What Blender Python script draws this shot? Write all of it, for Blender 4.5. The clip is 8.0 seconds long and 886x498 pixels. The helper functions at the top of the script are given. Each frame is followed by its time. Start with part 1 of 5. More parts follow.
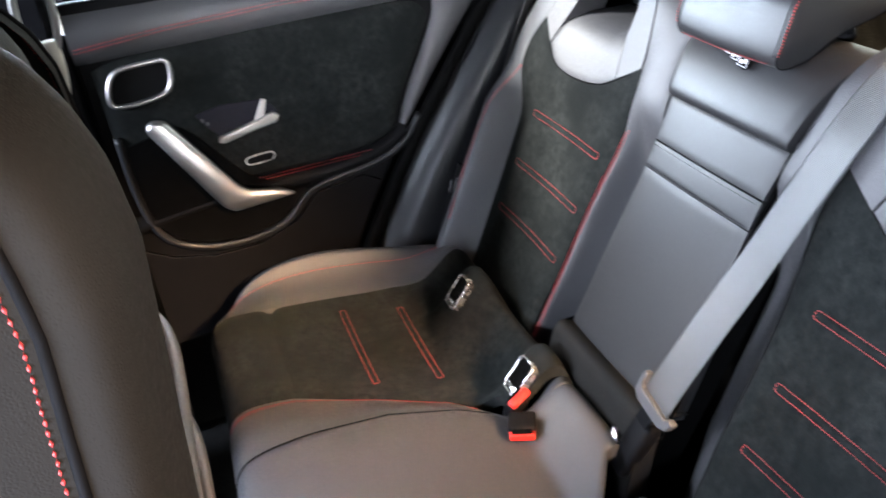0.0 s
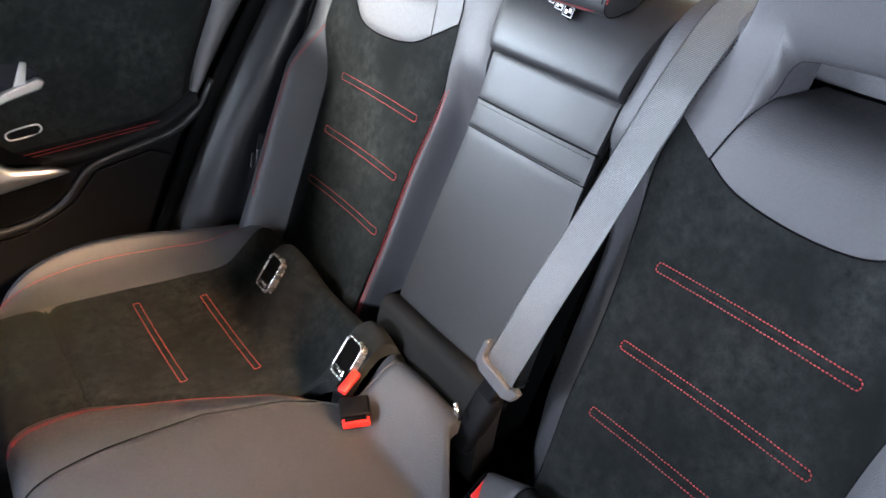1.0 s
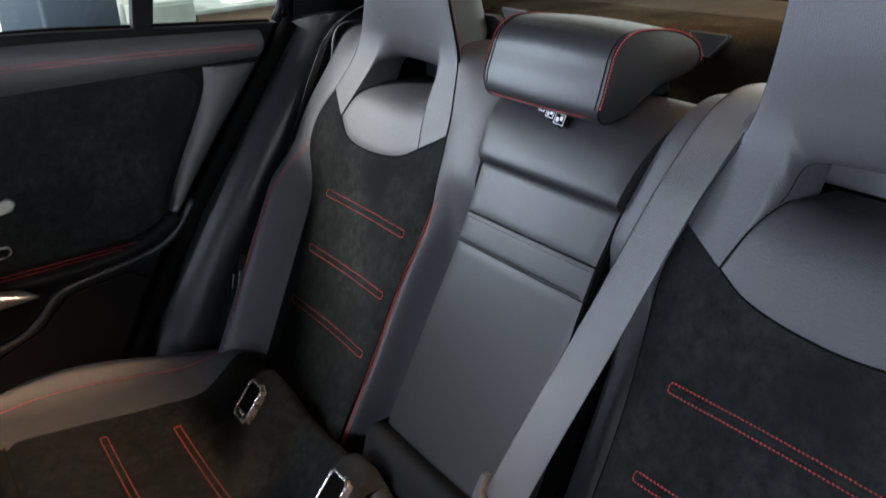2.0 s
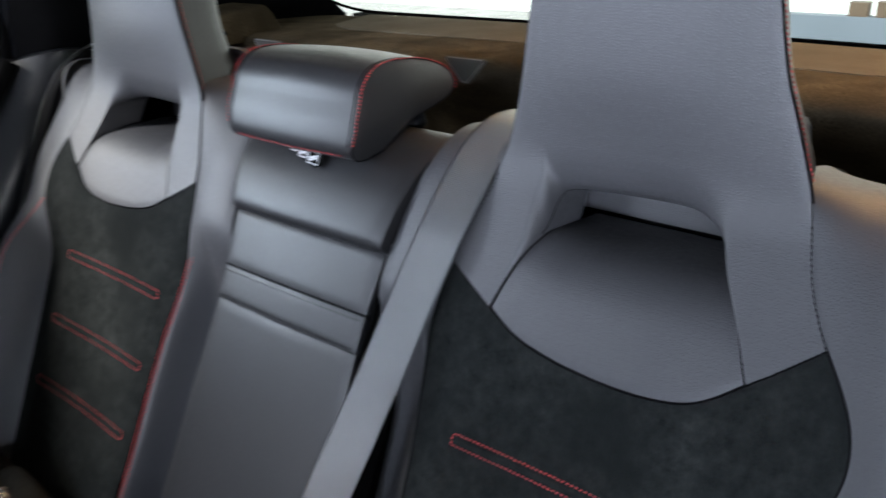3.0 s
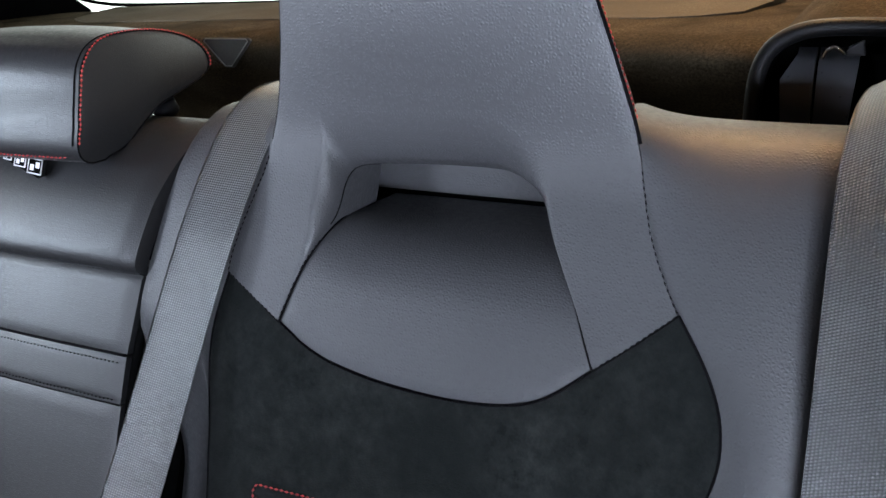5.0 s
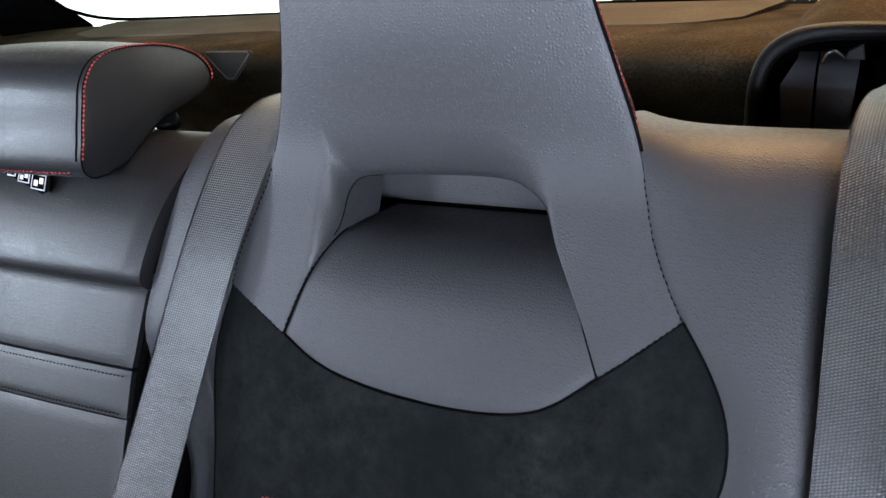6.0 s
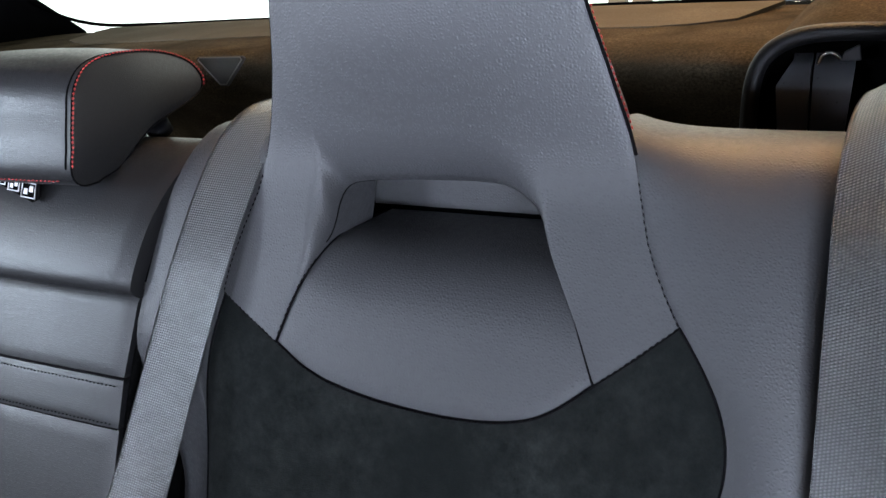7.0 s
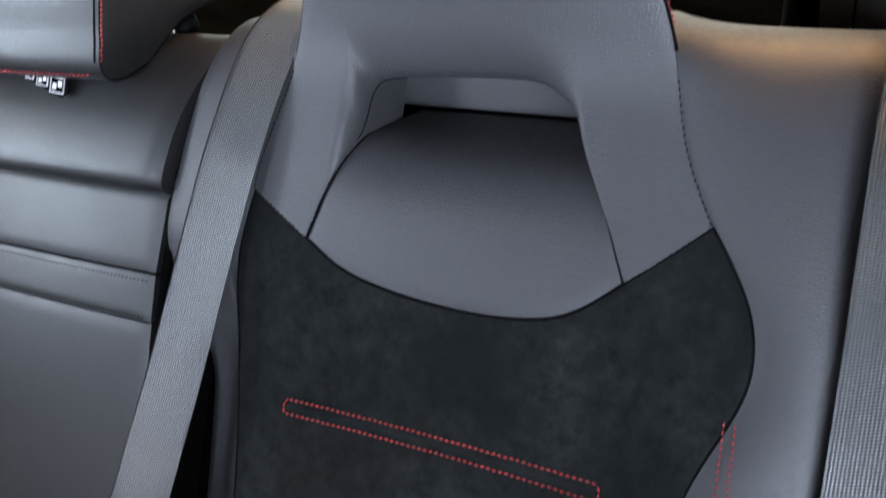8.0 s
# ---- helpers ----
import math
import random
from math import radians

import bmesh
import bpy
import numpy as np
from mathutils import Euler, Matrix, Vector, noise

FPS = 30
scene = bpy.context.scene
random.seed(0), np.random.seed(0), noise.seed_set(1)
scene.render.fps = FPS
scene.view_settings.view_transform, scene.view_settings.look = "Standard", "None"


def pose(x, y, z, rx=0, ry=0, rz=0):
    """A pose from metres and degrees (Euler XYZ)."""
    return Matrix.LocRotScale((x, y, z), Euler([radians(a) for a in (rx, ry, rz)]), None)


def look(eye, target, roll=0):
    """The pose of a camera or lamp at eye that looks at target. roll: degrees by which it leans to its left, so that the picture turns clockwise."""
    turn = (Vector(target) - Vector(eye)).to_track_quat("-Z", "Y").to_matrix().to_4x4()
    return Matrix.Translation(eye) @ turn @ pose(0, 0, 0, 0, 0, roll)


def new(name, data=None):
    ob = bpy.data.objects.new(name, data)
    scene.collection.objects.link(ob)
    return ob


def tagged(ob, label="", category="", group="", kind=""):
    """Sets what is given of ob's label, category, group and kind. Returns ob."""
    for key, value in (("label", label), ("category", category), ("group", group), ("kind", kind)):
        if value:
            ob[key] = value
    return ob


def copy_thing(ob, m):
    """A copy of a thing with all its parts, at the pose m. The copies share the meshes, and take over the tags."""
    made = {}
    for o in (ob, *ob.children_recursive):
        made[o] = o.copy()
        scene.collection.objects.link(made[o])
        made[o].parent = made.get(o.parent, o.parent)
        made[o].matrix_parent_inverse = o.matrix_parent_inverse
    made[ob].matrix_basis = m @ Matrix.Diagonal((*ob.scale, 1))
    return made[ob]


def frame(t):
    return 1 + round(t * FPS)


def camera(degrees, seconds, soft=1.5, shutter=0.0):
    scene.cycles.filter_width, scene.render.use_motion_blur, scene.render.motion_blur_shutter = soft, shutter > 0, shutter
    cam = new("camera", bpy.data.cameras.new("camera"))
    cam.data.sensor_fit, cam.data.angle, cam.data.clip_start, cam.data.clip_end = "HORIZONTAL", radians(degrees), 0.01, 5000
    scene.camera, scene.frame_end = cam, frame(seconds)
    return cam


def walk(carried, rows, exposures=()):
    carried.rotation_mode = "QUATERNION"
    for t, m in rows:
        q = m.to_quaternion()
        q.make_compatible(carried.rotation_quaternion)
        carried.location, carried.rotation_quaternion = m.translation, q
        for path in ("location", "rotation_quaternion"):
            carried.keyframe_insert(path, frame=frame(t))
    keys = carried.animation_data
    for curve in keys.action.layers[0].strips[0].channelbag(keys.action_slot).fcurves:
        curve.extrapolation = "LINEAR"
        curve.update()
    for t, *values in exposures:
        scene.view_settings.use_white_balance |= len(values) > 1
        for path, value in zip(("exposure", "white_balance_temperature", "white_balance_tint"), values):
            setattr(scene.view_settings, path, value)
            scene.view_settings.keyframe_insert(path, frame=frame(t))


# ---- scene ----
cam = camera(56.1, 8.0, shutter=0.3)
PATH = [
    (0, (0.822, 0.007, 1.181), (-0.845, 0.485, 0.185), -7.9),
    (0.5, (0.795, -0.022, 1.157), (-0.71, 0.768, 0.101), -4.0),
    (1, (0.734, -0.005, 1.118), (-0.692, 0.908, 0.053), -2.4),
    (1.2, (0.722, 0.001, 1.108), (-0.683, 0.936, 0.034), -2.3),
    (2.3, (0.68, 0.036, 1.079), (-0.859, 1.091, 0.357), -3.1),
    (2.5, (0.682, 0.035, 1.083), (-0.812, 1.151, 0.359), -2.6),
    (3, (0.653, 0.113, 1.072), (-0.569, 1.493, 0.296), -2.6),
    (3.5, (0.595, 0.202, 1.042), (-0.367, 1.755, 0.229), -1.3),
    (4, (0.59, 0.202, 1.018), (-0.308, 1.799, 0.216), -1.3),
    (4.5, (0.6, 0.218, 1.011), (-0.262, 1.835, 0.21), -3.5),
    (6, (0.601, 0.218, 1.013), (-0.265, 1.847, 0.241), -5.6),
    (6.5, (0.599, 0.223, 1.012), (-0.268, 1.854, 0.246), -6.0),
    (7, (0.601, 0.225, 1.012), (-0.262, 1.859, 0.247), -6.0),
    (7.5, (0.599, 0.226, 1.012), (-0.255, 1.859, 0.235), -6.0),
    (8, (0.594, 0.215, 0.999), (-0.283, 1.753, 0.068), -5.7),
]

walk(cam, [(t, look(eye, target, roll)) for t, eye, target, roll in PATH],
     exposures=[(0.0, 0.76), (0.5, 0.62), (1.2, 0.42), (2.3, -0.8), (2.7, -0.72), (3.3, -0.27), (4.0, -0.35), (8.0, -0.35)])

# ---- world and lamps ----
world = bpy.data.worlds.new("hall_daylight")
scene.world = world
world.use_nodes = True
nt = world.node_tree
sky = nt.nodes.new("ShaderNodeTexSky")
sky.sky_type, sky.sun_disc = "NISHITA", False
sky.sun_elevation, sky.sun_rotation = radians(35), radians(120)
nt.links.new(sky.outputs[0], nt.nodes["Background"].inputs[0])
nt.nodes["Background"].inputs[1].default_value = 0.006


def area_lamp(name, eye, target, sx, sy, watts, color):
    data = bpy.data.lights.new(name, "AREA")
    data.shape, data.size, data.size_y, data.energy, data.color = "RECTANGLE", sx, sy, watts, color
    ob = new(name, data)
    ob.matrix_world = look(eye, target)
    return ob


COOL, WARM = (0.70, 0.79, 0.97), (1.0, 0.57, 0.26)
side_light = area_lamp("front_door_daylight", (1.15, -0.95, 0.87), (0.1, 0.6, 0.80), 0.9, 0.22, 22, COOL)
side_light.data.spread = radians(80)
area_lamp("windscreen_daylight", (-0.2, -1.6, 1.22), (0.0, 0.6, 0.75), 1.3, 0.26, 186, COOL)
area_lamp("far_window_daylight", (-1.10, -0.38, 1.15), (0.1, 0.6, 0.80), 0.8, 0.3, 62, COOL)
door_light = area_lamp("open_door_daylight", (1.60, 0.12, 1.10), (-0.70, 0.36, 1.0), 0.4, 0.3, 1.8, (0.92, 0.95, 1.0))
door_light.data.spread = radians(32)
spot = area_lamp("showroom_ceiling_lamp", (0.48, 1.80, 2.55), (0.52, 0.93, 0.88), 0.5, 0.25, 8, WARM)
spot.data.spread = radians(58)
# unseen warm fill, its cone narrowed to the bench cushion
bench_fill = area_lamp("bench_fill_light", (2.3, 1.05, 2.15), (-0.27, 0.05, 0.38), 0.4, 0.3, 7.5, (1.0, 0.64, 0.38))
bench_fill.data.spread = radians(24)
# unseen fill added to brighten the furniture outside the far window
area_lamp("hall_fill_light", (-3.6, -3.5, 4.2), (-5.2, 1.8, 0.2), 1.5, 1.5, 2400, (1.0, 0.98, 0.94))


# ---- materials ----
def principled(name):
    m = bpy.data.materials.new(name)
    m.use_nodes = True
    return m, m.node_tree.nodes, m.node_tree.links, m.node_tree.nodes["Principled BSDF"]


def mixed(nodes, links, fac, a, b):
    mx = nodes.new("ShaderNodeMix")
    mx.data_type = "RGBA"
    links.new(fac, mx.inputs[0])
    mx.inputs[6].default_value, mx.inputs[7].default_value = (*a, 1), (*b, 1)
    return mx.outputs[2]


def tex(nodes, links, kind, scale, coords=None, **extra):
    n = nodes.new(kind)
    n.inputs["Scale"].default_value = scale
    for k, v in extra.items():
        n.inputs[k].default_value = v
    if coords is None:
        coords = nodes.new("ShaderNodeTexCoord").outputs["Object"]
    links.new(coords, n.inputs["Vector"])
    return n


def bump(nodes, links, bsdf, height, strength, distance, after=None):
    b = nodes.new("ShaderNodeBump")
    b.inputs["Strength"].default_value, b.inputs["Distance"].default_value = strength, distance
    links.new(height, b.inputs["Height"])
    if after is not None:
        links.new(after.outputs[0], b.inputs["Normal"])
    links.new(b.outputs[0], bsdf.inputs["Normal"])
    return b


def ramp(nodes, links, value, lo, hi, a=0.0, b=1.0):
    r = nodes.new("ShaderNodeMapRange")
    r.inputs[1].default_value, r.inputs[2].default_value = lo, hi
    r.inputs[3].default_value, r.inputs[4].default_value = a, b
    links.new(value, r.inputs[0])
    return r.outputs[0]


def leather(name, dark, light, rough=0.50, grain=1.0, pebble=480.0, gloss=0.5):
    m, n, l, p = principled(name)
    big = tex(n, l, "ShaderNodeTexNoise", 9, Detail=5.0)
    l.new(mixed(n, l, big.outputs[0], dark, light), p.inputs["Base Color"])
    base = n.new("ShaderNodeTexCoord").outputs["Object"]
    warp = tex(n, l, "ShaderNodeTexNoise", pebble * 0.35, base, Detail=2.0)
    shift = n.new("ShaderNodeVectorMath")
    shift.operation = "MULTIPLY_ADD"
    shift.inputs[1].default_value = (0.0007, 0.0007, 0.0007)
    l.new(warp.outputs[1], shift.inputs[0])
    l.new(base, shift.inputs[2])
    cells = tex(n, l, "ShaderNodeTexVoronoi", pebble, shift.outputs[0])
    cells.feature = "DISTANCE_TO_EDGE"
    cells.inputs["Randomness"].default_value = 0.8
    pads = ramp(n, l, cells.outputs["Distance"], 0.0, 0.60)
    pads.node.interpolation_type = "SMOOTHSTEP"
    wob = tex(n, l, "ShaderNodeTexNoise", pebble * 0.55, Detail=3.0)
    creases = tex(n, l, "ShaderNodeTexNoise", 28, Detail=3.0)
    b1 = bump(n, l, p, creases.outputs[0], 0.02, 0.003)
    b2 = bump(n, l, p, wob.outputs[0], 0.02 * grain, 0.0005, b1)
    bump(n, l, p, pads, 0.5 * grain, 0.0005, b2)
    l.new(ramp(n, l, wob.outputs[0], 0.3, 0.7, rough - 0.06, rough + 0.08), p.inputs["Roughness"])
    p.inputs["Specular IOR Level"].default_value = gloss
    return m


def suede(name, dark, light, nap=0.0, fleck=70):
    m, n, l, p = principled(name)
    big = tex(n, l, "ShaderNodeTexNoise", fleck, Detail=7.0, Roughness=0.72)
    fine = tex(n, l, "ShaderNodeTexNoise", 900, Detail=2.0)
    broad = tex(n, l, "ShaderNodeTexNoise", 11, Detail=4.0, Distortion=0.6)
    both = n.new("ShaderNodeMath")
    both.operation = "MULTIPLY"
    l.new(ramp(n, l, big.outputs[0], 0.34, 0.66), both.inputs[0])
    l.new(ramp(n, l, broad.outputs[0], 0.28, 0.70), both.inputs[1])
    l.new(mixed(n, l, both.outputs[0], dark, light), p.inputs["Base Color"])
    bump(n, l, p, fine.outputs[0], 0.5, 0.0008)
    p.inputs["Roughness"].default_value = 0.95
    p.inputs["Specular IOR Level"].default_value = 0.01
    p.inputs["Sheen Weight"].default_value = nap
    p.inputs["Sheen Roughness"].default_value = 0.5
    return m


def plain(name, color, rough=0.5, metal=0.0, noise_scale=60.0, relief=0.1, vary=0.25, gloss=0.5):
    m, n, l, p = principled(name)
    g = tex(n, l, "ShaderNodeTexNoise", noise_scale, Detail=4.0)
    lo = tuple(c * (1 - vary) for c in color)
    hi = tuple(min(1, c * (1 + vary)) for c in color)
    l.new(mixed(n, l, g.outputs[0], lo, hi), p.inputs["Base Color"])
    if relief:
        bump(n, l, p, g.outputs[0], relief, 0.001)
    l.new(ramp(n, l, g.outputs[0], 0.3, 0.7, max(0.02, rough - 0.05), rough + 0.07), p.inputs["Roughness"])
    p.inputs["Metallic"].default_value = metal
    p.inputs["Specular IOR Level"].default_value = gloss
    return m


def webbing(name, dark, light):
    """Woven belt cloth: cross ribs along the strap by its UV map."""
    m, n, l, p = principled(name)
    uv = n.new("ShaderNodeUVMap").outputs[0]
    rib = n.new("ShaderNodeTexWave")
    rib.wave_type, rib.bands_direction = "BANDS", "Y"
    rib.inputs["Scale"].default_value, rib.inputs["Distortion"].default_value = 175.0, 0.6
    rib.inputs["Detail"].default_value, rib.inputs["Detail Scale"].default_value = 1.0, 3.0
    l.new(uv, rib.inputs["Vector"])
    thread = n.new("ShaderNodeTexWave")
    thread.wave_type, thread.bands_direction = "BANDS", "X"
    thread.inputs["Scale"].default_value = 160.0
    l.new(uv, thread.inputs["Vector"])
    mul = n.new("ShaderNodeMath")
    mul.operation = "MULTIPLY"
    l.new(ramp(n, l, rib.outputs["Fac"], 0.1, 0.8, 0.16, 1.0), mul.inputs[0])
    l.new(ramp(n, l, thread.outputs["Fac"], 0, 1, 0.22, 1.0), mul.inputs[1])
    l.new(mixed(n, l, mul.outputs[0], dark, light), p.inputs["Base Color"])
    bump(n, l, p, mul.outputs[0], 1.0, 0.0006)
    p.inputs["Roughness"].default_value = 0.33
    p.inputs["Specular IOR Level"].default_value = 1.0
    return m


LEATHER = leather("black_leather", (0.031, 0.031, 0.0335), (0.044, 0.0435, 0.0465), 0.50, 0.95, 440.0, 0.42)
SMOOTH = leather("smooth_black_leather", (0.0095, 0.0095, 0.0103), (0.0145, 0.0145, 0.0155), 0.42, 0.5, 600.0, 0.38)
MATTE = leather("matte_black_leather", (0.007, 0.0066, 0.0062), (0.012, 0.0112, 0.0104), 0.70, 0.5, 600.0, 0.08)
SUEDE = suede("anthracite_suede", (0.0068, 0.0077, 0.0077), (0.0225, 0.0240, 0.0232), 0.015)
PIPING = plain("black_thread", (0.003, 0.003, 0.0035), 0.8, relief=0, gloss=0.05)
THREAD = plain("red_thread", (0.34, 0.021, 0.022), 0.6, noise_scale=300, relief=0.2)
BELT = webbing("seat_belt_webbing", (0.002, 0.002, 0.0022), (0.075, 0.075, 0.079))
PLASTIC = plain("black_plastic", (0.004, 0.004, 0.0045), 0.5, noise_scale=500, relief=0.25, gloss=0.05)
SATIN = plain("satin_trim_plastic", (0.012, 0.0125, 0.0138), 0.38, noise_scale=300, relief=0.12, gloss=0.22)
GREY = plain("grey_plastic", (0.055, 0.055, 0.059), 0.5, noise_scale=300, gloss=0.3)
RED = plain("red_plastic", (0.58, 0.018, 0.014), 0.35, relief=0.05, vary=0.08)
CHROME = plain("chrome", (0.82, 0.82, 0.84), 0.15, 1.0, relief=0.02, vary=0.05)
ALUMINIUM = plain("brushed_aluminium", (0.44, 0.43, 0.42), 0.36, 1.0, noise_scale=30, relief=0, vary=0.08)
FELT = suede("parcel_shelf_felt", (0.030, 0.024, 0.016), (0.150, 0.117, 0.076), 0.0, 420)
PANEL_FELT = suede("flat_shelf_felt", (0.10, 0.086, 0.064), (0.17, 0.147, 0.113), 0.0, 420)
HEADLINER = suede("black_headliner_cloth", (0.006, 0.006, 0.007), (0.011, 0.011, 0.012))
CARPET = suede("black_carpet", (0.01, 0.01, 0.01), (0.022, 0.022, 0.022))
# near-black for gap linings and seals, and for shade put in as dark sheets
BLACK = suede("black_gap_lining_and_shade", (0.002, 0.002, 0.002), (0.004, 0.004, 0.004))


# ---- mesh helpers ----
def mesh_of(name, verts, faces, mat, smooth=True):
    me = bpy.data.meshes.new(name)
    me.from_pydata([tuple(float(c) for c in v) for v in verts], [], faces)
    me.materials.append(mat)
    if smooth:
        me.polygons.foreach_set("use_smooth", [True] * len(me.polygons))
    me.update()
    return me


def thing(name, label, category, at=(0, 0, 0), group="", kind=""):
    ob = new(name)
    ob.location = at
    return tagged(ob, label, category, group, kind)


def place(ob, parent, label=""):
    if parent is not None:
        ob.parent = parent
        # a thing's Empty has a place of its own; its parts are built in world coordinates
        ob.matrix_parent_inverse = Matrix.Translation(parent.location).inverted()
    if label:
        ob["label"] = label
    return ob


def part(name, me, parent, label=""):
    return place(new(name, me), parent, label)


def bm_part(name, bm, mat, parent, label="", smooth=False):
    me = bpy.data.meshes.new(name)
    bmesh.ops.recalc_face_normals(bm, faces=bm.faces)
    bm.to_mesh(me)
    bm.free()
    me.materials.append(mat)
    if smooth:
        me.polygons.foreach_set("use_smooth", [True] * len(me.polygons))
    return part(name, me, parent, label)


def resample(pts, n):
    p = np.array(pts, float)
    seg = np.r_[0, np.cumsum(np.linalg.norm(np.diff(p, axis=0), axis=1))]
    t = np.linspace(0, seg[-1], n)
    return np.stack([np.interp(t, seg, p[:, k]) for k in range(p.shape[1])], 1)


def smooth_line(pts, n, rounds=3):
    """A polyline with its corners cut (Chaikin), its ends kept."""
    p = np.array(pts, float)
    for _ in range(rounds):
        q = [p[0]]
        for a, b in zip(p[:-1], p[1:]):
            q += [0.75 * a + 0.25 * b, 0.25 * a + 0.75 * b]
        q.append(p[-1])
        p = np.array(q)
    return resample(p, n)


def coons(bottom, right, top, left, n, m):
    """Grid (m+1, n+1) over four border lines; bottom and top run along, left and right run up."""
    b, t = resample(bottom, n + 1), resample(top, n + 1)
    le, ri = resample(left, m + 1), resample(right, m + 1)
    u, v = np.linspace(0, 1, n + 1)[None, :, None], np.linspace(0, 1, m + 1)[:, None, None]
    return ((1 - v) * b[None] + v * t[None] + (1 - u) * le[:, None] + u * ri[:, None]
            - ((1 - u) * (1 - v) * b[0] + u * (1 - v) * b[-1] + (1 - u) * v * t[0] + u * v * t[-1]))


def grid_mesh(name, g, mat, skirt=None, uv=False):
    """A mesh from a grid of points (rows, columns, 3); skirt: a move that folds its border back."""
    r, c = g.shape[:2]
    verts = [tuple(p) for p in g.reshape(-1, 3)]
    faces = [(i * c + j, i * c + j + 1, (i + 1) * c + j + 1, (i + 1) * c + j) for i in range(r - 1) for j in range(c - 1)]
    if skirt is not None:
        ring = [j for j in range(c)] + [i * c + c - 1 for i in range(1, r)] + [(r - 1) * c + j for j in range(c - 2, -1, -1)] + [i * c for i in range(r - 2, 0, -1)]
        base = len(verts)
        k2 = len(ring)
        verts += [verts[k] for k in ring] + [tuple(np.array(verts[k]) + np.array(skirt)) for k in ring]
        for a in range(k2):
            b = (a + 1) % k2
            faces.append((base + b, base + a, base + k2 + a, base + k2 + b))
    me = mesh_of(name, verts, faces, mat)
    if uv:
        lay = me.uv_layers.new(name="UVMap")
        along = np.r_[0, np.cumsum(np.linalg.norm(np.diff(g.mean(1), axis=0), axis=1))]
        across = np.r_[0, np.cumsum(np.linalg.norm(np.diff(g[0], axis=0), axis=1))]
        for poly in me.polygons:
            for li in poly.loop_indices:
                k = me.loops[li].vertex_index
                if k < r * c:
                    lay.data[li].uv = (across[k % c], along[k // c])
    return me


def tube(name, pts, radius, mat, sides=6, closed=False):
    p = np.array(pts, float)
    n = len(p)
    if closed:
        tan = np.roll(p, -1, 0) - np.roll(p, 1, 0)
    else:
        tan = np.gradient(p, axis=0)
    rad = np.full(n, radius) if np.isscalar(radius) else np.array(radius)
    verts, faces = [], []
    side = None
    for i in range(n):
        t = Vector(tan[i]).normalized()
        if side is None:
            side = t.orthogonal().normalized()
        side = (side - t * side.dot(t)).normalized()
        up = t.cross(side)
        for k in range(sides):
            a = 2 * math.pi * k / sides
            verts.append(Vector(p[i]) + (math.cos(a) * side + math.sin(a) * up) * float(rad[i]))
    for i in range(n if closed else n - 1):
        for k in range(sides):
            a, b = i * sides + k, i * sides + (k + 1) % sides
            c, d = ((i + 1) % n) * sides + (k + 1) % sides, ((i + 1) % n) * sides + k
            faces.append((a, b, c, d))
    if not closed:
        faces += [tuple(range(sides - 1, -1, -1)), tuple(range((n - 1) * sides, n * sides))]
    return mesh_of(name, verts, faces, mat)


def stitches(name, lines, mat, step=0.0042, length=0.0038, r=0.0009):
    """Rows of short raised threads along 3D lines, in one mesh."""
    verts, faces = [], []
    for line in lines:
        p = np.array(line, float)
        total = np.linalg.norm(np.diff(p, axis=0), axis=1).sum()
        q = resample(p, max(3, int(total / step) * 2 + 1))
        for i in range(1, len(q) - 1, 2):
            t = Vector(q[i + 1] - q[i - 1]).normalized()
            side = t.orthogonal().normalized()
            up = t.cross(side)
            c, b = Vector(q[i]), len(verts)
            jit = random.uniform(-0.0002, 0.0002)
            c = c + side * jit
            verts += [c - t * length / 2, c + t * length / 2]
            for k in range(4):
                a = math.pi / 2 * k
                verts.append(c + (math.cos(a) * side + math.sin(a) * up) * r)
            for k in range(4):
                m1, m2 = b + 2 + k, b + 2 + (k + 1) % 4
                faces += [(b, m2, m1), (b + 1, m1, m2)]
    return mesh_of(name, verts, faces, mat)


def sm(x, a, b):
    t = np.clip((np.asarray(x, float) - a) / (b - a), 0, 1)  # also for a > b
    return t * t * (3 - 2 * t)


def box_bm(x0, x1, y0, y1, z0, z1, bevel=0.0, segments=2):
    bm = bmesh.new()
    bmesh.ops.create_cube(bm, size=1, matrix=Matrix.Translation(((x0 + x1) / 2, (y0 + y1) / 2, (z0 + z1) / 2)) @ Matrix.Diagonal((x1 - x0, y1 - y0, z1 - z0, 1)))
    if bevel:
        bmesh.ops.bevel(bm, geom=list(bm.edges), offset=bevel, segments=segments, profile=0.5, affect="EDGES")
    return bm


def slab_bm(outline, axis, at, depth, bevel=0.0):
    """A plate from a 2D outline: axis 'x' reads (y, z), 'y' reads (x, z), 'z' reads (x, y)."""
    bm = bmesh.new()
    put = {"x": lambda a, b: (at, a, b), "y": lambda a, b: (a, at, b), "z": lambda a, b: (a, b, at)}[axis]
    f = bm.faces.new([bm.verts.new(put(a, b)) for a, b in outline])
    ext = bmesh.ops.extrude_face_region(bm, geom=[f])
    d = {"x": (depth, 0, 0), "y": (0, depth, 0), "z": (0, 0, depth)}[axis]
    bmesh.ops.translate(bm, vec=d, verts=[v for v in ext["geom"] if isinstance(v, bmesh.types.BMVert)])
    if bevel:
        bmesh.ops.bevel(bm, geom=list(bm.edges), offset=bevel, segments=2, profile=0.5, affect="EDGES")
    return bm


# ---- the rear backrest's own frame: x across, s up along it, d out of it ----
LEAN = radians(27)
SN, CS = math.sin(LEAN), math.cos(LEAN)


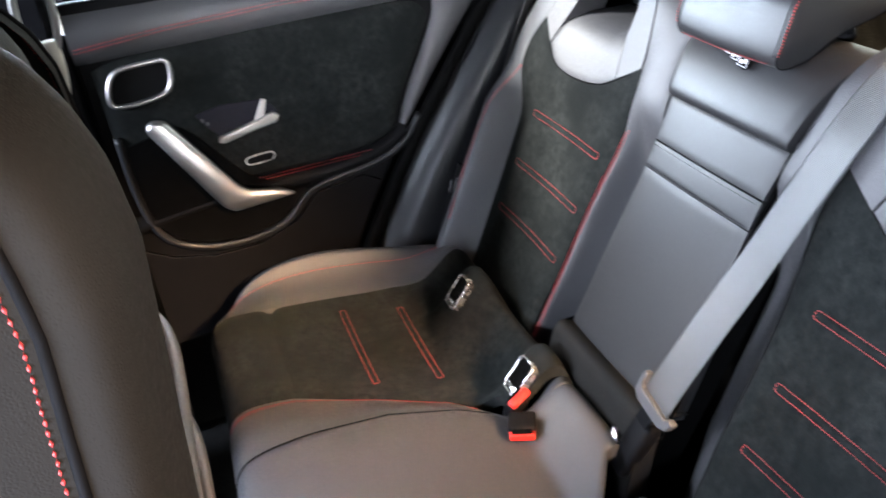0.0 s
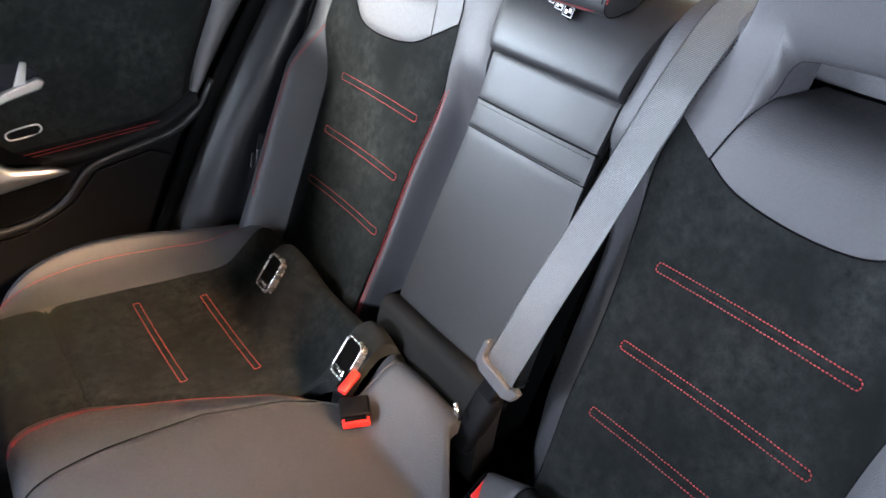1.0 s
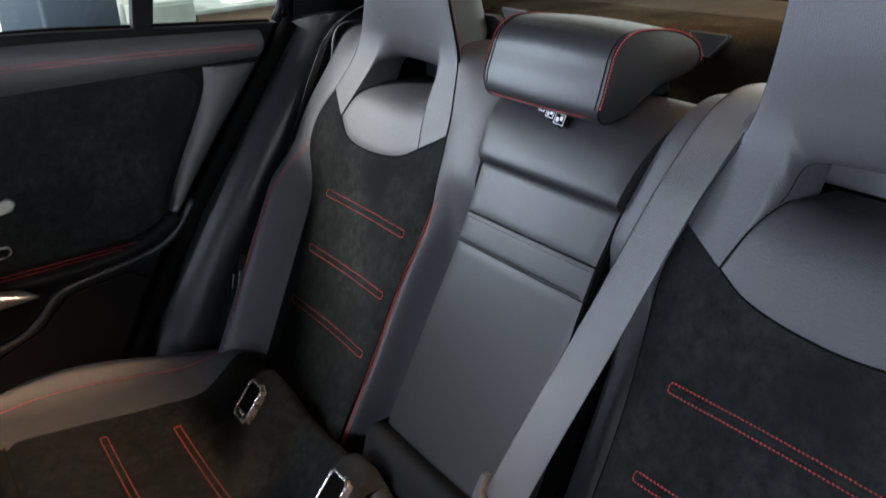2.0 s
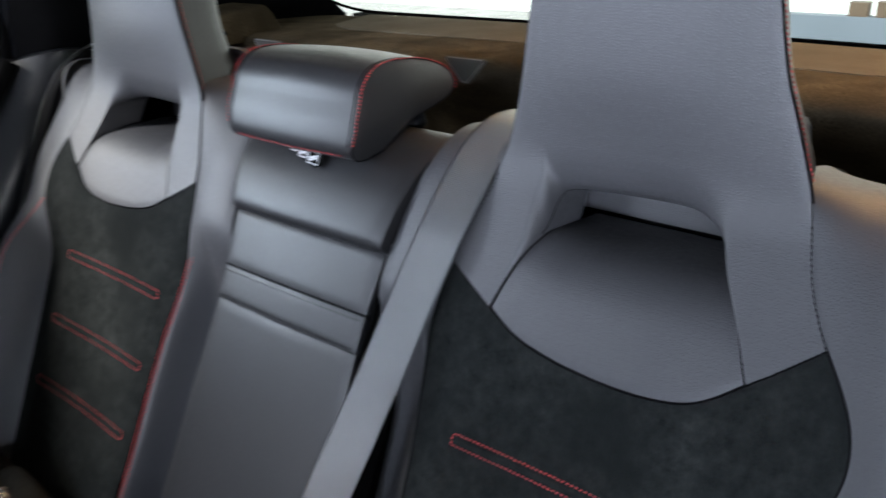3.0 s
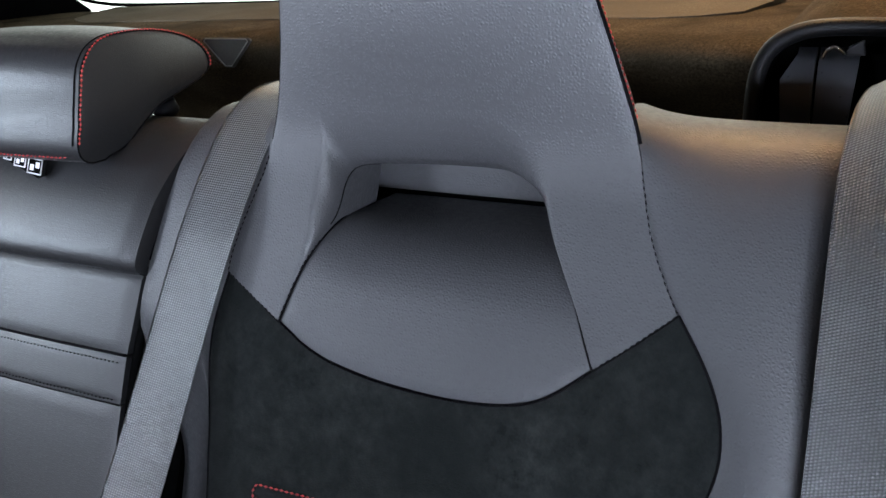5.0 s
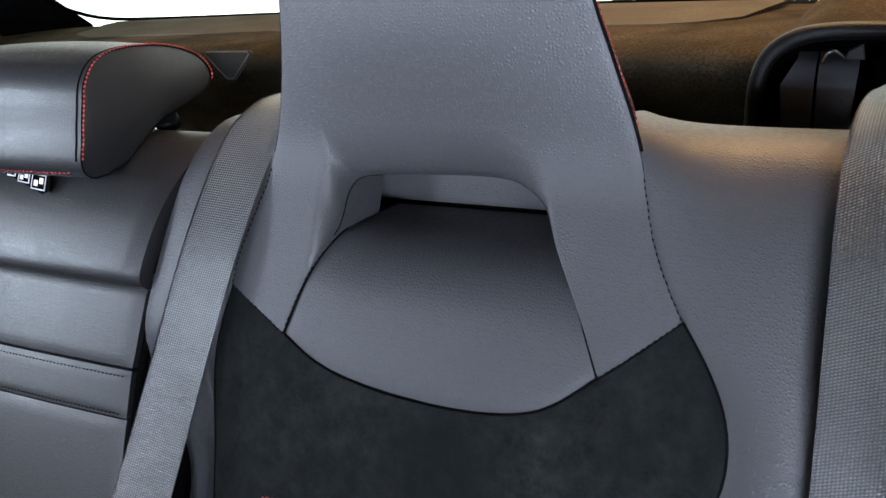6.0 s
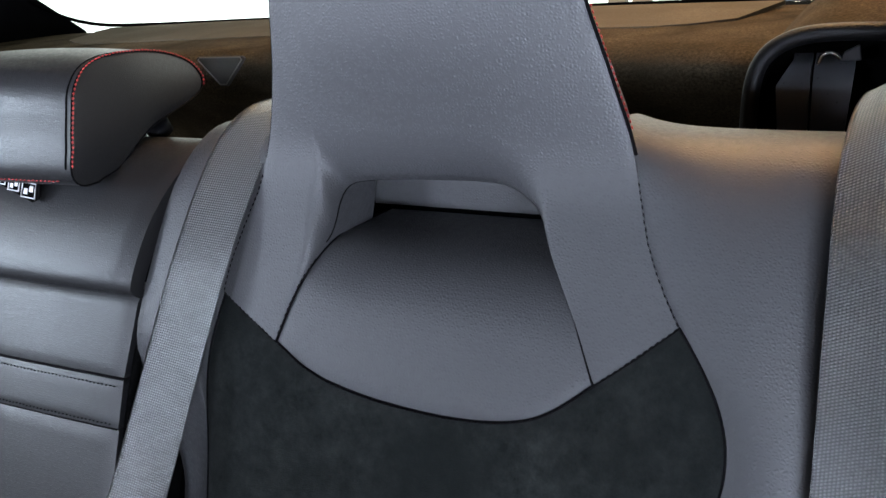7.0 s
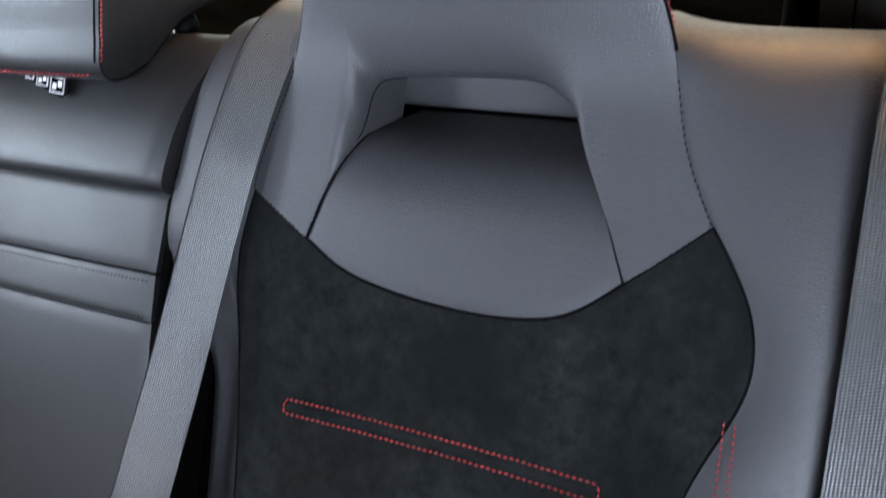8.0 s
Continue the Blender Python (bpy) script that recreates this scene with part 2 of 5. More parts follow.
def flat(x, s, d):
    x, s, d = np.broadcast_arrays(np.asarray(x, float), s, d)
    return np.stack([x, 0.6 + s * SN - d * CS, 0.7 + s * CS + d * SN], -1)


ARC = np.linspace(-0.5, 0.6, 1101)
TURN = LEAN * (1 - np.clip((ARC - 0.15) / 0.05, 0, 1))
ARC_Y = 0.6 + np.cumsum(np.sin(TURN)) * 0.001
ARC_Z = 0.7 + np.cumsum(np.cos(TURN)) * 0.001
ARC_Y -= np.interp(0, ARC, ARC_Y) - 0.6
ARC_Z -= np.interp(0, ARC, ARC_Z) - 0.7


def bent(x, s, d):
    """As flat, but upright from the neck of the headrest on."""
    x, s, d = np.broadcast_arrays(np.asarray(x, float), s, d)
    a = np.interp(s, ARC, TURN)
    return np.stack([x, np.interp(s, ARC, ARC_Y) - d * np.cos(a), np.interp(s, ARC, ARC_Z) + d * np.sin(a)], -1)


# ---- car shell (setting) ----
def structure(name, label, category, bm=None, mat=None, me=None, smooth=False):
    if me is None:
        ob = bm_part(name, bm, mat, None, smooth=smooth)
    else:
        ob = new(name, me)
    return tagged(ob, label, category, kind="structure")


structure("floor", "black carpeted footwell floor of a car", "floor", box_bm(-0.72, 0.72, -1.7, 0.5, -0.04, 0.0), CARPET)
structure("ceiling", "black cloth headliner under the car roof", "ceiling", box_bm(-0.66, 0.66, -1.0, 0.86, 1.27, 1.31, 0.01), HEADLINER)

# parcel shelf: a felt slope that rolls over into a flat top before the rear window
prof = smooth_line([(1.13, 0.60), (1.11, 0.70), (1.07, 0.775), (1.020, 0.812), (0.992, 0.836), (0.984, 0.854), (0.993, 0.870), (1.02, 0.876), (1.05, 0.875), (1.20, 0.872), (1.37, 0.862), (1.39, 0.84)], 34)
xs = np.linspace(-0.72, 0.72, 41)
bow = 0.05 * (xs / 0.7) ** 2
shelf = np.stack([np.stack([xs, y - bow * (y > 0.9), np.full_like(xs, z)], -1) for y, z in prof])
structure("trim_11", "black underlay in the gap behind the seat cushions", "trim", box_bm(-0.60, 0.60, 0.42, 0.62, 0.05, 0.29), BLACK)
structure("parcel_shelf", "dark felt parcel shelf below the rear window", "shelf", me=grid_mesh("parcel_shelf", shelf, FELT, (0, 0, -0.03)))
front_edge = [(x, 1.118 - 0.05 * (x / 0.7) ** 2 + 0.045 * max(0.0, (abs(x) - 0.39) / 0.095) ** 2) for x in np.linspace(-0.485, 0.485, 25)]
rear_edge = [(x, 1.285 - 0.05 * (x / 0.7) ** 2) for x in np.linspace(0.52, -0.52, 25)]
structure("trim_1", "flat lighter felt panel set into the parcel shelf", "trim", slab_bm(front_edge + rear_edge, "z", 0.8705, 0.0045), PANEL_FELT)
structure("trim_2", "black rubber seal along the lower edge of the rear window", "trim", me=tube("trim_2", smooth_line([(-0.66, 1.16, 0.98), (-0.645, 1.22, 0.92), (-0.60, 1.28, 0.877), (-0.50, 1.325, 0.868), (-0.2, 1.352, 0.866), (0.2, 1.352, 0.866), (0.50, 1.325, 0.868), (0.60, 1.28, 0.877), (0.645, 1.22, 0.92), (0.66, 1.16, 0.98)], 70), 0.003, BLACK, 8))


def glass_material(name):
    m, n, l, p = principled(name)
    clear, gloss, mix = n.new("ShaderNodeBsdfTransparent"), n.new("ShaderNodeBsdfGlossy"), n.new("ShaderNodeMixShader")
    clear.inputs[0].default_value = (0.93, 0.97, 0.96, 1)
    gloss.inputs["Roughness"].default_value = 0.0
    mix.inputs[0].default_value = 0.035
    l.new(clear.outputs[0], mix.inputs[1])
    l.new(gloss.outputs[0], mix.inputs[2])
    l.new(mix.outputs[0], n["Material Output"].inputs[0])
    return m


GLASS = glass_material("clear_car_glass")
win = np.stack([np.stack([np.linspace(-w, w, 13), 1.375 - f * 0.58 - 0.05 * (np.linspace(-1, 1, 13)) ** 2, np.full(13, 0.860 + f * 0.41)], -1) for f, w in zip(np.linspace(0, 1, 7), np.linspace(0.67, 0.54, 7))])
rear_glass = structure("window_1", "sloping clear rear window of the car", "window", me=grid_mesh("window_1", win, GLASS))
rear_glass.visible_shadow = False
solid = rear_glass.modifiers.new("thickness", "SOLIDIFY")
solid.thickness = 0.004


def rear_pillar(m, tag):
    """Inner lining between the rear window's edge and the side window, from the shelf to the roof."""
    rows = []
    for f in np.linspace(0, 1, 9):
        z = 0.80 + f * 0.50
        front = (m * (0.715 - 0.08 * f), 0.66 + 0.05 * math.sin(f * 3.1) - 0.10 * f, z)
        mid = (m * (0.715 - 0.09 * f), 0.95 - 0.10 * f, z)
        back = (m * (0.665 - 0.10 * f), 1.325 - 0.58 * max(0.0, (z - 0.86) / 0.41), z)
        rows.append(smooth_line([front, mid, back], 12))
    return structure(tag, "black lining of the rear roof pillar", "pillar", me=grid_mesh(tag, np.array(rows), HEADLINER, (m * 0.03, 0, 0)))


rear_pillar(-1, "wall_left")
rear_pillar(1, "wall_right")


# ---- outer rear seats ----
SUEDE_IN = [(0.220, -0.42), (0.216, -0.32), (0.209, -0.265), (0.210, -0.175), (0.204, -0.095), (0.198, -0.061), (0.194, -0.03), (0.193, 0.0), (0.195, 0.042), (0.203, 0.078)]
SUEDE_OUT = [(0.495, -0.42), (0.512, -0.25), (0.518, -0.157), (0.522, -0.104), (0.529, -0.06), (0.537, -0.037), (0.548, -0.012), (0.554, 0.008), (0.554, 0.029), (0.549, 0.049), (0.538, 0.07), (0.523, 0.092)]
SUEDE_TOP = [(0.203, 0.078), (0.228, 0.063), (0.254, 0.048), (0.283, 0.031), (0.322, 0.0222), (0.364, 0.0185), (0.400, 0.0185), (0.433, 0.023), (0.454, 0.032), (0.478, 0.053), (0.500, 0.071), (0.523, 0.092)]
SEAM_IN = [(0.253, 0.049), (0.261, 0.075), (0.270, 0.102), (0.275, 0.117), (0.277, 0.126), (0.276, 0.138), (0.274, 0.146), (0.272, 0.153)]
SEAM_OUT = [(0.478, 0.053), (0.465, 0.084), (0.455, 0.105), (0.443, 0.125), (0.444, 0.138), (0.450, 0.147), (0.452, 0.153)]
# rim of the headrest's opening: across, up, and how deep it is drawn in
RIM_IN = [(0.253, 0.049, 0.0), (0.261, 0.075, -0.0004), (0.270, 0.102, -0.0035), (0.275, 0.117, -0.010), (0.277, 0.127, -0.017), (0.279, 0.140, -0.018), (0.279, 0.149, -0.019), (0.280, 0.157, -0.022)]
RIM_TOP = [(0.2835, 0.1625, -0.027), (0.296, 0.1642, -0.030), (0.3085, 0.1650, -0.031), (0.350, 0.1665, -0.031), (0.3915, 0.1670, -0.030), (0.4085, 0.1645, -0.024), (0.423, 0.1585, -0.014)]
RIM_OUT = [(0.4325, 0.1525, -0.007), (0.438, 0.143, -0.002), (0.442, 0.132, -0.001), (0.447, 0.121, 0.0), (0.456, 0.103, 0.0), (0.466, 0.083, 0.0), (0.478, 0.053, 0.0)]
NECK_IN = [(0.203, 0.078), (0.205, 0.096), (0.214, 0.126), (0.224, 0.155), (0.230, 0.180), (0.238, 0.206), (0.247, 0.245), (0.253, 0.282), (0.262, 0.335)]
NECK_OUT = [(0.523, 0.092), (0.513, 0.11), (0.502, 0.134), (0.4955, 0.16), (0.492, 0.178), (0.4865, 0.200), (0.480, 0.219), (0.471, 0.248), (0.462, 0.275), (0.452, 0.335)]
HEAD_TOP = [(0.266, 0.352), (0.285, 0.364), (0.357, 0.368), (0.430, 0.364), (0.448, 0.352)]


def centre_depth(x, s, m=1):
    """The hollow of the backrest's middle and the swell of its side bolsters."""
    r = (x - 0.362) / 0.16
    out = -0.011 * (1 - np.clip(r * r, 0, 1)) * sm(-s, -0.03, 0.05)
    if m < 0:
        return out - 0.020 * sm(r, 0.5, 1.0) * sm(-s, 0.0, 0.10) - 0.012 * sm(-r, 0.75, 1.1) * sm(-s, -0.04, 0.05)
    return out + 0.016 * sm(r, 0.7, 1.1) * sm(-s, -0.02, 0.14) - 0.012 * sm(-r, 0.75, 1.1) * sm(-s, -0.04, 0.05)


# the panel under the opening rolls back into a deep ledge
ROLL_EDGE = smooth_line([(0.055, 0.0), (0.084, -0.0006), (0.100, -0.0045), (0.113, -0.0115), (0.124, -0.021), (0.132, -0.036), (0.139, -0.056), (0.146, -0.077), (0.153, -0.100)], 60)
ROLL_MID = smooth_line([(0.050, 0.0), (0.078, -0.0006), (0.094, -0.0045), (0.107, -0.012), (0.118, -0.024), (0.1275, -0.039), (0.137, -0.058), (0.1455, -0.079), (0.154, -0.100)], 60)


def tuck(x, s):
    """How far the panel has rolled back at that height: later at its inner seam than in its middle."""
    w = sm(x, 0.277, 0.318)
    return (1 - w) * np.interp(s, ROLL_EDGE[:, 0], ROLL_EDGE[:, 1]) + w * np.interp(s, ROLL_MID[:, 0], ROLL_MID[:, 1])


def wing_profile(n):
    return smooth_line([(-0.42, 0.0), (-0.1, 0.0), (0.08, -0.001), (0.15, -0.006), (0.185, -0.015), (0.206, -0.035), (0.217, -0.060), (0.222, -0.088), (0.221, -0.13)], n)


def edge_dip(n, m, g2, deep, reach):
    """How far the border of a padded panel is drawn in by its seam."""
    step_u = np.linalg.norm(np.diff(g2, axis=1), axis=2).mean()
    step_v = np.linalg.norm(np.diff(g2, axis=0), axis=2).mean()
    j, i = np.meshgrid(np.arange(n + 1), np.arange(m + 1))
    dist = np.minimum(np.minimum(j, n - j) * step_u, np.minimum(i, m - i) * step_v)
    return -deep * np.exp(-(dist / reach) ** 1.5)


def outer_seat(m, stitch_shift):
    seat = thing("rear_seat_backrest", "black leather and suede rear backrest with open headrest and red stitching", "car seat", (m * 0.36, 0.5, 0.34), "outer rear backrests")
    mir = np.array([m, 1, 1])

    # suede middle
    n, k = 44, 60
    g2 = coons([SUEDE_IN[0], SUEDE_OUT[0]], smooth_line(SUEDE_OUT, 80), smooth_line(SUEDE_TOP, 80, 2), smooth_line(SUEDE_IN, 80), n, k)
    d = centre_depth(g2[..., 0], g2[..., 1], m) + edge_dip(n, k, g2, 0.002, 0.004)
    part("suede_panel", grid_mesh("suede_panel", bent(g2[..., 0], g2[..., 1], d) * mir, SUEDE, (0, 0.02, -0.008)), seat, "dark anthracite suede middle panel")

    # leather panel under the opening, tucked back into it
    n, k = 40, 30
    lower = [p for p in smooth_line(SUEDE_TOP, 160, 2) if 0.254 <= p[0] <= 0.478]
    top_edge = [(0.272, 0.153), (0.36, 0.153), (0.452, 0.153)]
    g2 = coons(lower, smooth_line(SEAM_OUT, 40), top_edge, smooth_line(SEAM_IN, 40), n, k)
    d = centre_depth(g2[..., 0], g2[..., 1]) * (1 - sm(g2[..., 1], 0.05, 0.13)) + tuck(g2[..., 0], g2[..., 1]) + edge_dip(n, k, g2, 0.0015, 0.004)
    insert = flat(g2[..., 0], g2[..., 1], d) * mir
    fall = [insert[-1] + np.array([0, y, z]) for y, z in ((0.008, -0.001), (0.016, -0.006), (0.022, -0.016), (0.024, -0.06))]
    part("leather_insert", grid_mesh("leather_insert", np.concatenate([insert, fall]), LEATHER), seat, "grained leather panel that rolls back into the slot")

    # shoulders and headrest, one arch of leather round the opening
    n, k = 110, 26
    rim = smooth_line(RIM_IN + RIM_TOP + RIM_OUT, 200)
    inner = rim[:, :2].copy()
    outer = np.concatenate([smooth_line(NECK_IN, 40), smooth_line(HEAD_TOP, 24), smooth_line(NECK_OUT, 40)[::-1]])
    foot_in = [p for p in smooth_line(SUEDE_TOP, 160, 2) if p[0] <= 0.254]
    foot_out = [p for p in smooth_line(SUEDE_TOP, 160, 2) if p[0] >= 0.478]
    inner[0], inner[-1] = foot_in[-1], foot_out[0]
    fine = coons(inner, foot_out, outer, foot_in[::-1], n, 200)
    pick = np.round(200 * np.linspace(0, 1, k + 1) ** 1.5).astype(int)
    g2 = fine[pick]
    v = (pick / 200)[:, None] * np.ones(n + 1)
    run = np.r_[0, np.cumsum(np.linalg.norm(np.diff(inner, axis=0), axis=1))]
    drawn = -np.interp(np.linspace(0, run[-1], n + 1), run, rim[:, 2])[None, :]
    reach = np.linalg.norm(g2[-1] - g2[0], axis=1)[None, :]
    wide = 0.003 + drawn * (2.2 - 1.2 * sm(inner[np.searchsorted(run, np.linspace(0, run[-1], n + 1)).clip(0, len(run) - 1), 1], 0.152, 0.166))[None, :]
    roll = 1 - np.clip(v * reach / wide, 0, 1)
    d = -(0.0004 + drawn) * (1 - np.sqrt(1 - roll ** 2))
    d = d - 0.0006 * sm((1 - v) * reach, 0.012, 0.0) ** 2 * sm(g2[..., 1], 0.10, 0.2) - 0.0002 * np.exp(-((1 - v) * 0.06 / 0.004) ** 1.5)
    d = d + 0.011 * sm(g2[..., 1], 0.175, 0.27) * (1 - ((g2[..., 0] - 0.357) / 0.11) ** 2)
    front = bent(g2[..., 0], g2[..., 1], d) * mir
    part("headrest", grid_mesh("headrest", front, LEATHER), seat, "fixed leather headrest with an open slot below")
    # walls of the opening
    rim_line = front[0]
    inner_line = resample(inner, n + 1)
    away_rim = rim_line - np.array([m * 0.36, 0, 0.845])
    away_rim = away_rim * np.array([-1, 0, -1]) / np.linalg.norm(away_rim, axis=1)[:, None]
    low = (1 - sm(inner_line[:, 1], 0.110, 0.150))[:, None] * np.array([0, 0, -0.02])
    wall = np.stack([rim_line, rim_line + np.array([0, 0.003, -0.0004]) + low * 0.1] + [rim_line + np.array([0, f, 0.0]) + low for f in (0.018, 0.036, 0.052)] + [rim_line + np.array([0, 0.056, 0.0]) + low - away_rim * 0.006])
    part("slot_lining", grid_mesh("slot_lining", wall, LEATHER), seat)
    part("seam", tube("seam", (rim_line + np.array([0, 0.0012, -0.0002]))[22:40], 0.0007, PIPING), seat, "black sewn seam")
    # side and back of the headrest
    edge = front[-1]
    deep = sm(resample(outer, n + 1)[:, 1], 0.12, 0.2)[:, None]
    rows = [edge]
    for f, out in ((0.004, -0.0004), (0.012, -0.0025), (0.03, -0.008), (0.05, -0.014), (0.068, -0.022), (0.078, -0.032)):
        mid = np.array([m * 0.357, 0, 0.92])
        away = (edge - mid) * np.array([1, 0, 1])
        away /= np.linalg.norm(away, axis=1)[:, None]
        rows.append(edge + away * out + np.array([0, 1, 0]) * f * (0.35 + 0.65 * deep))
    part("headrest_side", grid_mesh("headrest_side", np.array(rows), SMOOTH), seat, "smooth leather edge band of the headrest")
    rear = rows[-1]
    pairs = [i for i in range(n // 2 + 1) if resample(outer, n + 1)[i, 1] > 0.185]
    back = np.array([[rear[i] * (1 - f) + rear[n - i] * f for f in np.linspace(0, 1, 9)] for i in pairs])
    part("headrest_back", grid_mesh("headrest_back", back, SMOOTH), seat)
    # pad that shows through the slot
    xs2 = np.linspace(0.254, 0.452, 12)
    pad = np.stack([np.stack([m * xs2, np.full(12, yy), np.full(12, zz)], -1) for yy, zz in ((0.772, 0.76), (0.773, 0.80), (0.776, 0.84), (0.778, 0.882), (0.772, 0.896), (0.762, 0.905))])
    part("slot_pad", grid_mesh("slot_pad", pad, LEATHER, (0, 0.01, 0)), seat)

    # wings to both sides
    wp = wing_profile(70)
    io = smooth_line(SUEDE_IN[:-1] + NECK_IN[:6], 120)
    oo = smooth_line(SUEDE_OUT[:-1] + NECK_OUT[:6], 120)
    gap = [(0.150, -0.42), (0.128, -0.30), (0.1225, -0.15), (0.117, -0.06), (0.1165, 0.0), (0.1225, 0.066), (0.134, 0.15), (0.144, 0.19), (0.146, 0.25)]
    cols = 22

    def wing(xa, xb, lift, neck_first=False):
        rows = []
        for s, dd in wp:
            a = np.interp(s, [p[1] for p in xa], [p[0] for p in xa])
            b = np.interp(s, [p[1] for p in xb], [p[0] for p in xb])
            under = 0.014 * sm(s, 0.15, 0.20)  # slips in below the headrest
            x = np.linspace(a - under, b, cols + 1) if neck_first else np.linspace(a, b + under, cols + 1)
            q = np.linspace(0, 1, cols + 1)
            bulge = lift(q, s) * sm(0.21 - s, 0.0, 0.1)
            lip = -0.002 * (np.exp(-((q * abs(b - a)) / 0.005) ** 1.5) + np.exp(-(((1 - q) * abs(b - a)) / 0.005) ** 1.5))
            off = (q if neck_first else 1 - q) * abs(b - a)
            pad = flat(x, s + 0.009 * np.exp(-off / 0.020) * sm(s, 0.15, 0.205), dd * (1 - 0.7 * np.exp(-off / 0.024) * (1 - sm(s, 0.188, 0.222))) + bulge + lip)
            # sewn flush to the neck of the headrest
            near = (np.exp(-(off / 0.022) ** 1.3) * sm(s, 0.08, 0.12) * (1 - sm(s, 0.190, 0.215)))[:, None]
            rows.append(pad * (1 - near) + bent(x, s, -0.0018) * near)
        return np.array(rows) * mir

    def outer_lift(q, s):
        if m < 0:
            return 0.004 * np.sin(np.pi * q) + (0.046 * sm(q, 0.0, 0.42) - 0.020) * sm(-s, 0.0, 0.10) - 0.035 * sm(q, 0.45, 1.0)
        return 0.006 * np.sin(np.pi * q) + 0.018 * (1 - q) * sm(-s, -0.02, 0.15) - 0.02 * q * q

    part("inner_wing", grid_mesh("inner_wing", wing(gap, io, lambda q, s: 0.005 * np.sin(np.pi * q) - 0.012 * sm(-s, -0.04, 0.05) - (0.044 * sm(1 - q, 0.0, 0.20 if m > 0 else 0.42) + 0.022 * (1 - q)) * sm(-s, -0.05, 0.10)), LEATHER, (0, 0.03, -0.01)), seat)
    part("outer_wing", grid_mesh("outer_wing", wing(oo, [(0.645, -0.42), (0.640, 0.0), (0.63, 0.22)], outer_lift, True), LEATHER, (0, 0.03, -0.01)), seat)

    # seams: sunken black cord
    def on_bent(line, lift=0.0):
        line = np.array(line)
        return bent(line[:, 0], line[:, 1], centre_depth(line[:, 0], line[:, 1], m) * (line[:, 1] < 0.06) + lift) * mir

    def on_tuck(line, lift=0.0):
        line = np.array(line)
        return flat(line[:, 0], line[:, 1], tuck(line[:, 0], line[:, 1]) + lift) * mir

    for nm, pts in (("seam", on_bent(smooth_line(SUEDE_TOP, 90, 2), -0.0009)), ("seam", on_tuck(smooth_line(SEAM_IN, 40), -0.0006)), ("seam", on_tuck(smooth_line(SEAM_OUT, 40), -0.0006)),
                    ("seam", on_bent(smooth_line(SUEDE_IN, 90), -0.002)), ("seam", on_bent(smooth_line(SUEDE_OUT, 90), -0.002))):
        part(nm, tube(nm, pts, 0.0009, PIPING), seat, "black sewn seam")
    part("piping", tube("piping", front[-1][64:96] + np.array([0, 0.0022, 0]), 0.0017, PIPING), seat, "black piping")
    part("piping", tube("piping", front[-1][15:47] + np.array([0, 0.0022, 0]), 0.0017, PIPING), seat, "black piping")
    for row in (on_bent(smooth_line(SUEDE_TOP, 90, 2), 0.0004), on_tuck(smooth_line(SEAM_OUT, 40), 0.0008), on_tuck(smooth_line(SEAM_IN, 40)[:24], 0.0006), on_bent(np.array(smooth_line(NECK_OUT, 80))[:28], -0.0001), on_bent(np.array(smooth_line(NECK_IN, 80))[:28], -0.0001)):
        part("seam_stitching", stitches("seam_stitching", [row], PIPING, 0.0042, 0.0038, 0.00055), seat, "black seam stitching")
    # red stitching: double rows with closed ends across the suede
    lines = []
    for i, s in enumerate((-0.073, -0.166, -0.250) if m > 0 else (-0.068, -0.160, -0.249)):
        a, b, h = 0.249 + stitch_shift, 0.479 + stitch_shift, 0.0052
        loop = [(a, s - h), (b, s - h), (b + 0.002, s), (b, s + h), (a, s + h), (a - 0.002, s), (a, s - h)]
        lines.append(on_bent(resample(loop, 120), 0.0012))
        groove = np.array(resample([(a, s), (b, s)], 30))
        part("quilting_fold", tube("quilting_fold", on_bent(groove, -0.003), 0.0042, SUEDE), seat)
    for row in lines:
        part("red_stitching", stitches("red_stitching", [row], THREAD), seat, "red double stitching")
    down = np.array(smooth_line([(0.5475, -0.012), (0.549, -0.05), (0.553, -0.12), (0.55, -0.25), (0.535, -0.36)], 60))
    rows2 = []
    for off in (-0.003, 0.003):
        if m < 0:
            ridge = np.array(smooth_line([(0.540, -0.005), (0.556, -0.05), (0.568, -0.12), (0.569, -0.22), (0.556, -0.33)], 60))
            rows2.append(flat(ridge[:, 0] + off, ridge[:, 1], 0.0055 + 0.026 * sm(-ridge[:, 1], 0.0, 0.10)) * mir)
            continue
        rows2.append(flat(down[:, 0] + off, down[:, 1], 0.0012 + 0.018 * sm(-down[:, 1], -0.02, 0.15)) * mir)
    up = np.array(smooth_line([(0.187, 0.0), (0.191, -0.07), (0.201, -0.12), (0.203, -0.25), (0.208, -0.38)], 60))
    for off in (-0.003, 0.003) if m < 0 else ():
        rows2.append(flat(up[:, 0] + off, up[:, 1], -0.0095) * mir)
    for row in rows2:
        part("bolster_stitching", stitches("bolster_stitching", [row], THREAD), seat, "red stitching along the bolster seam")
    h = front[-1]
    for row in (h[64:94] + np.array([m * 0.0010, 0.0062, 0]), h[17:47] + np.array([-m * 0.0010, 0.0062, 0])):
        part("headrest_stitching", stitches("headrest_stitching", [row], THREAD, 0.0036, 0.0033, 0.0007), seat, "red stitching along the headrest edge")
    # hard shell behind
    shell = np.stack([flat(np.linspace(0.15, 0.62, 8), s, dd) * mir for s, dd in ((-0.42, -0.10), (0.0, -0.10), (0.15, -0.11), (0.19, -0.12))])
    part("back_shell", grid_mesh("back_shell", shell, BLACK, (0, 0.04, 0)), seat)
    return seat


outer_seat(1, 0.0)
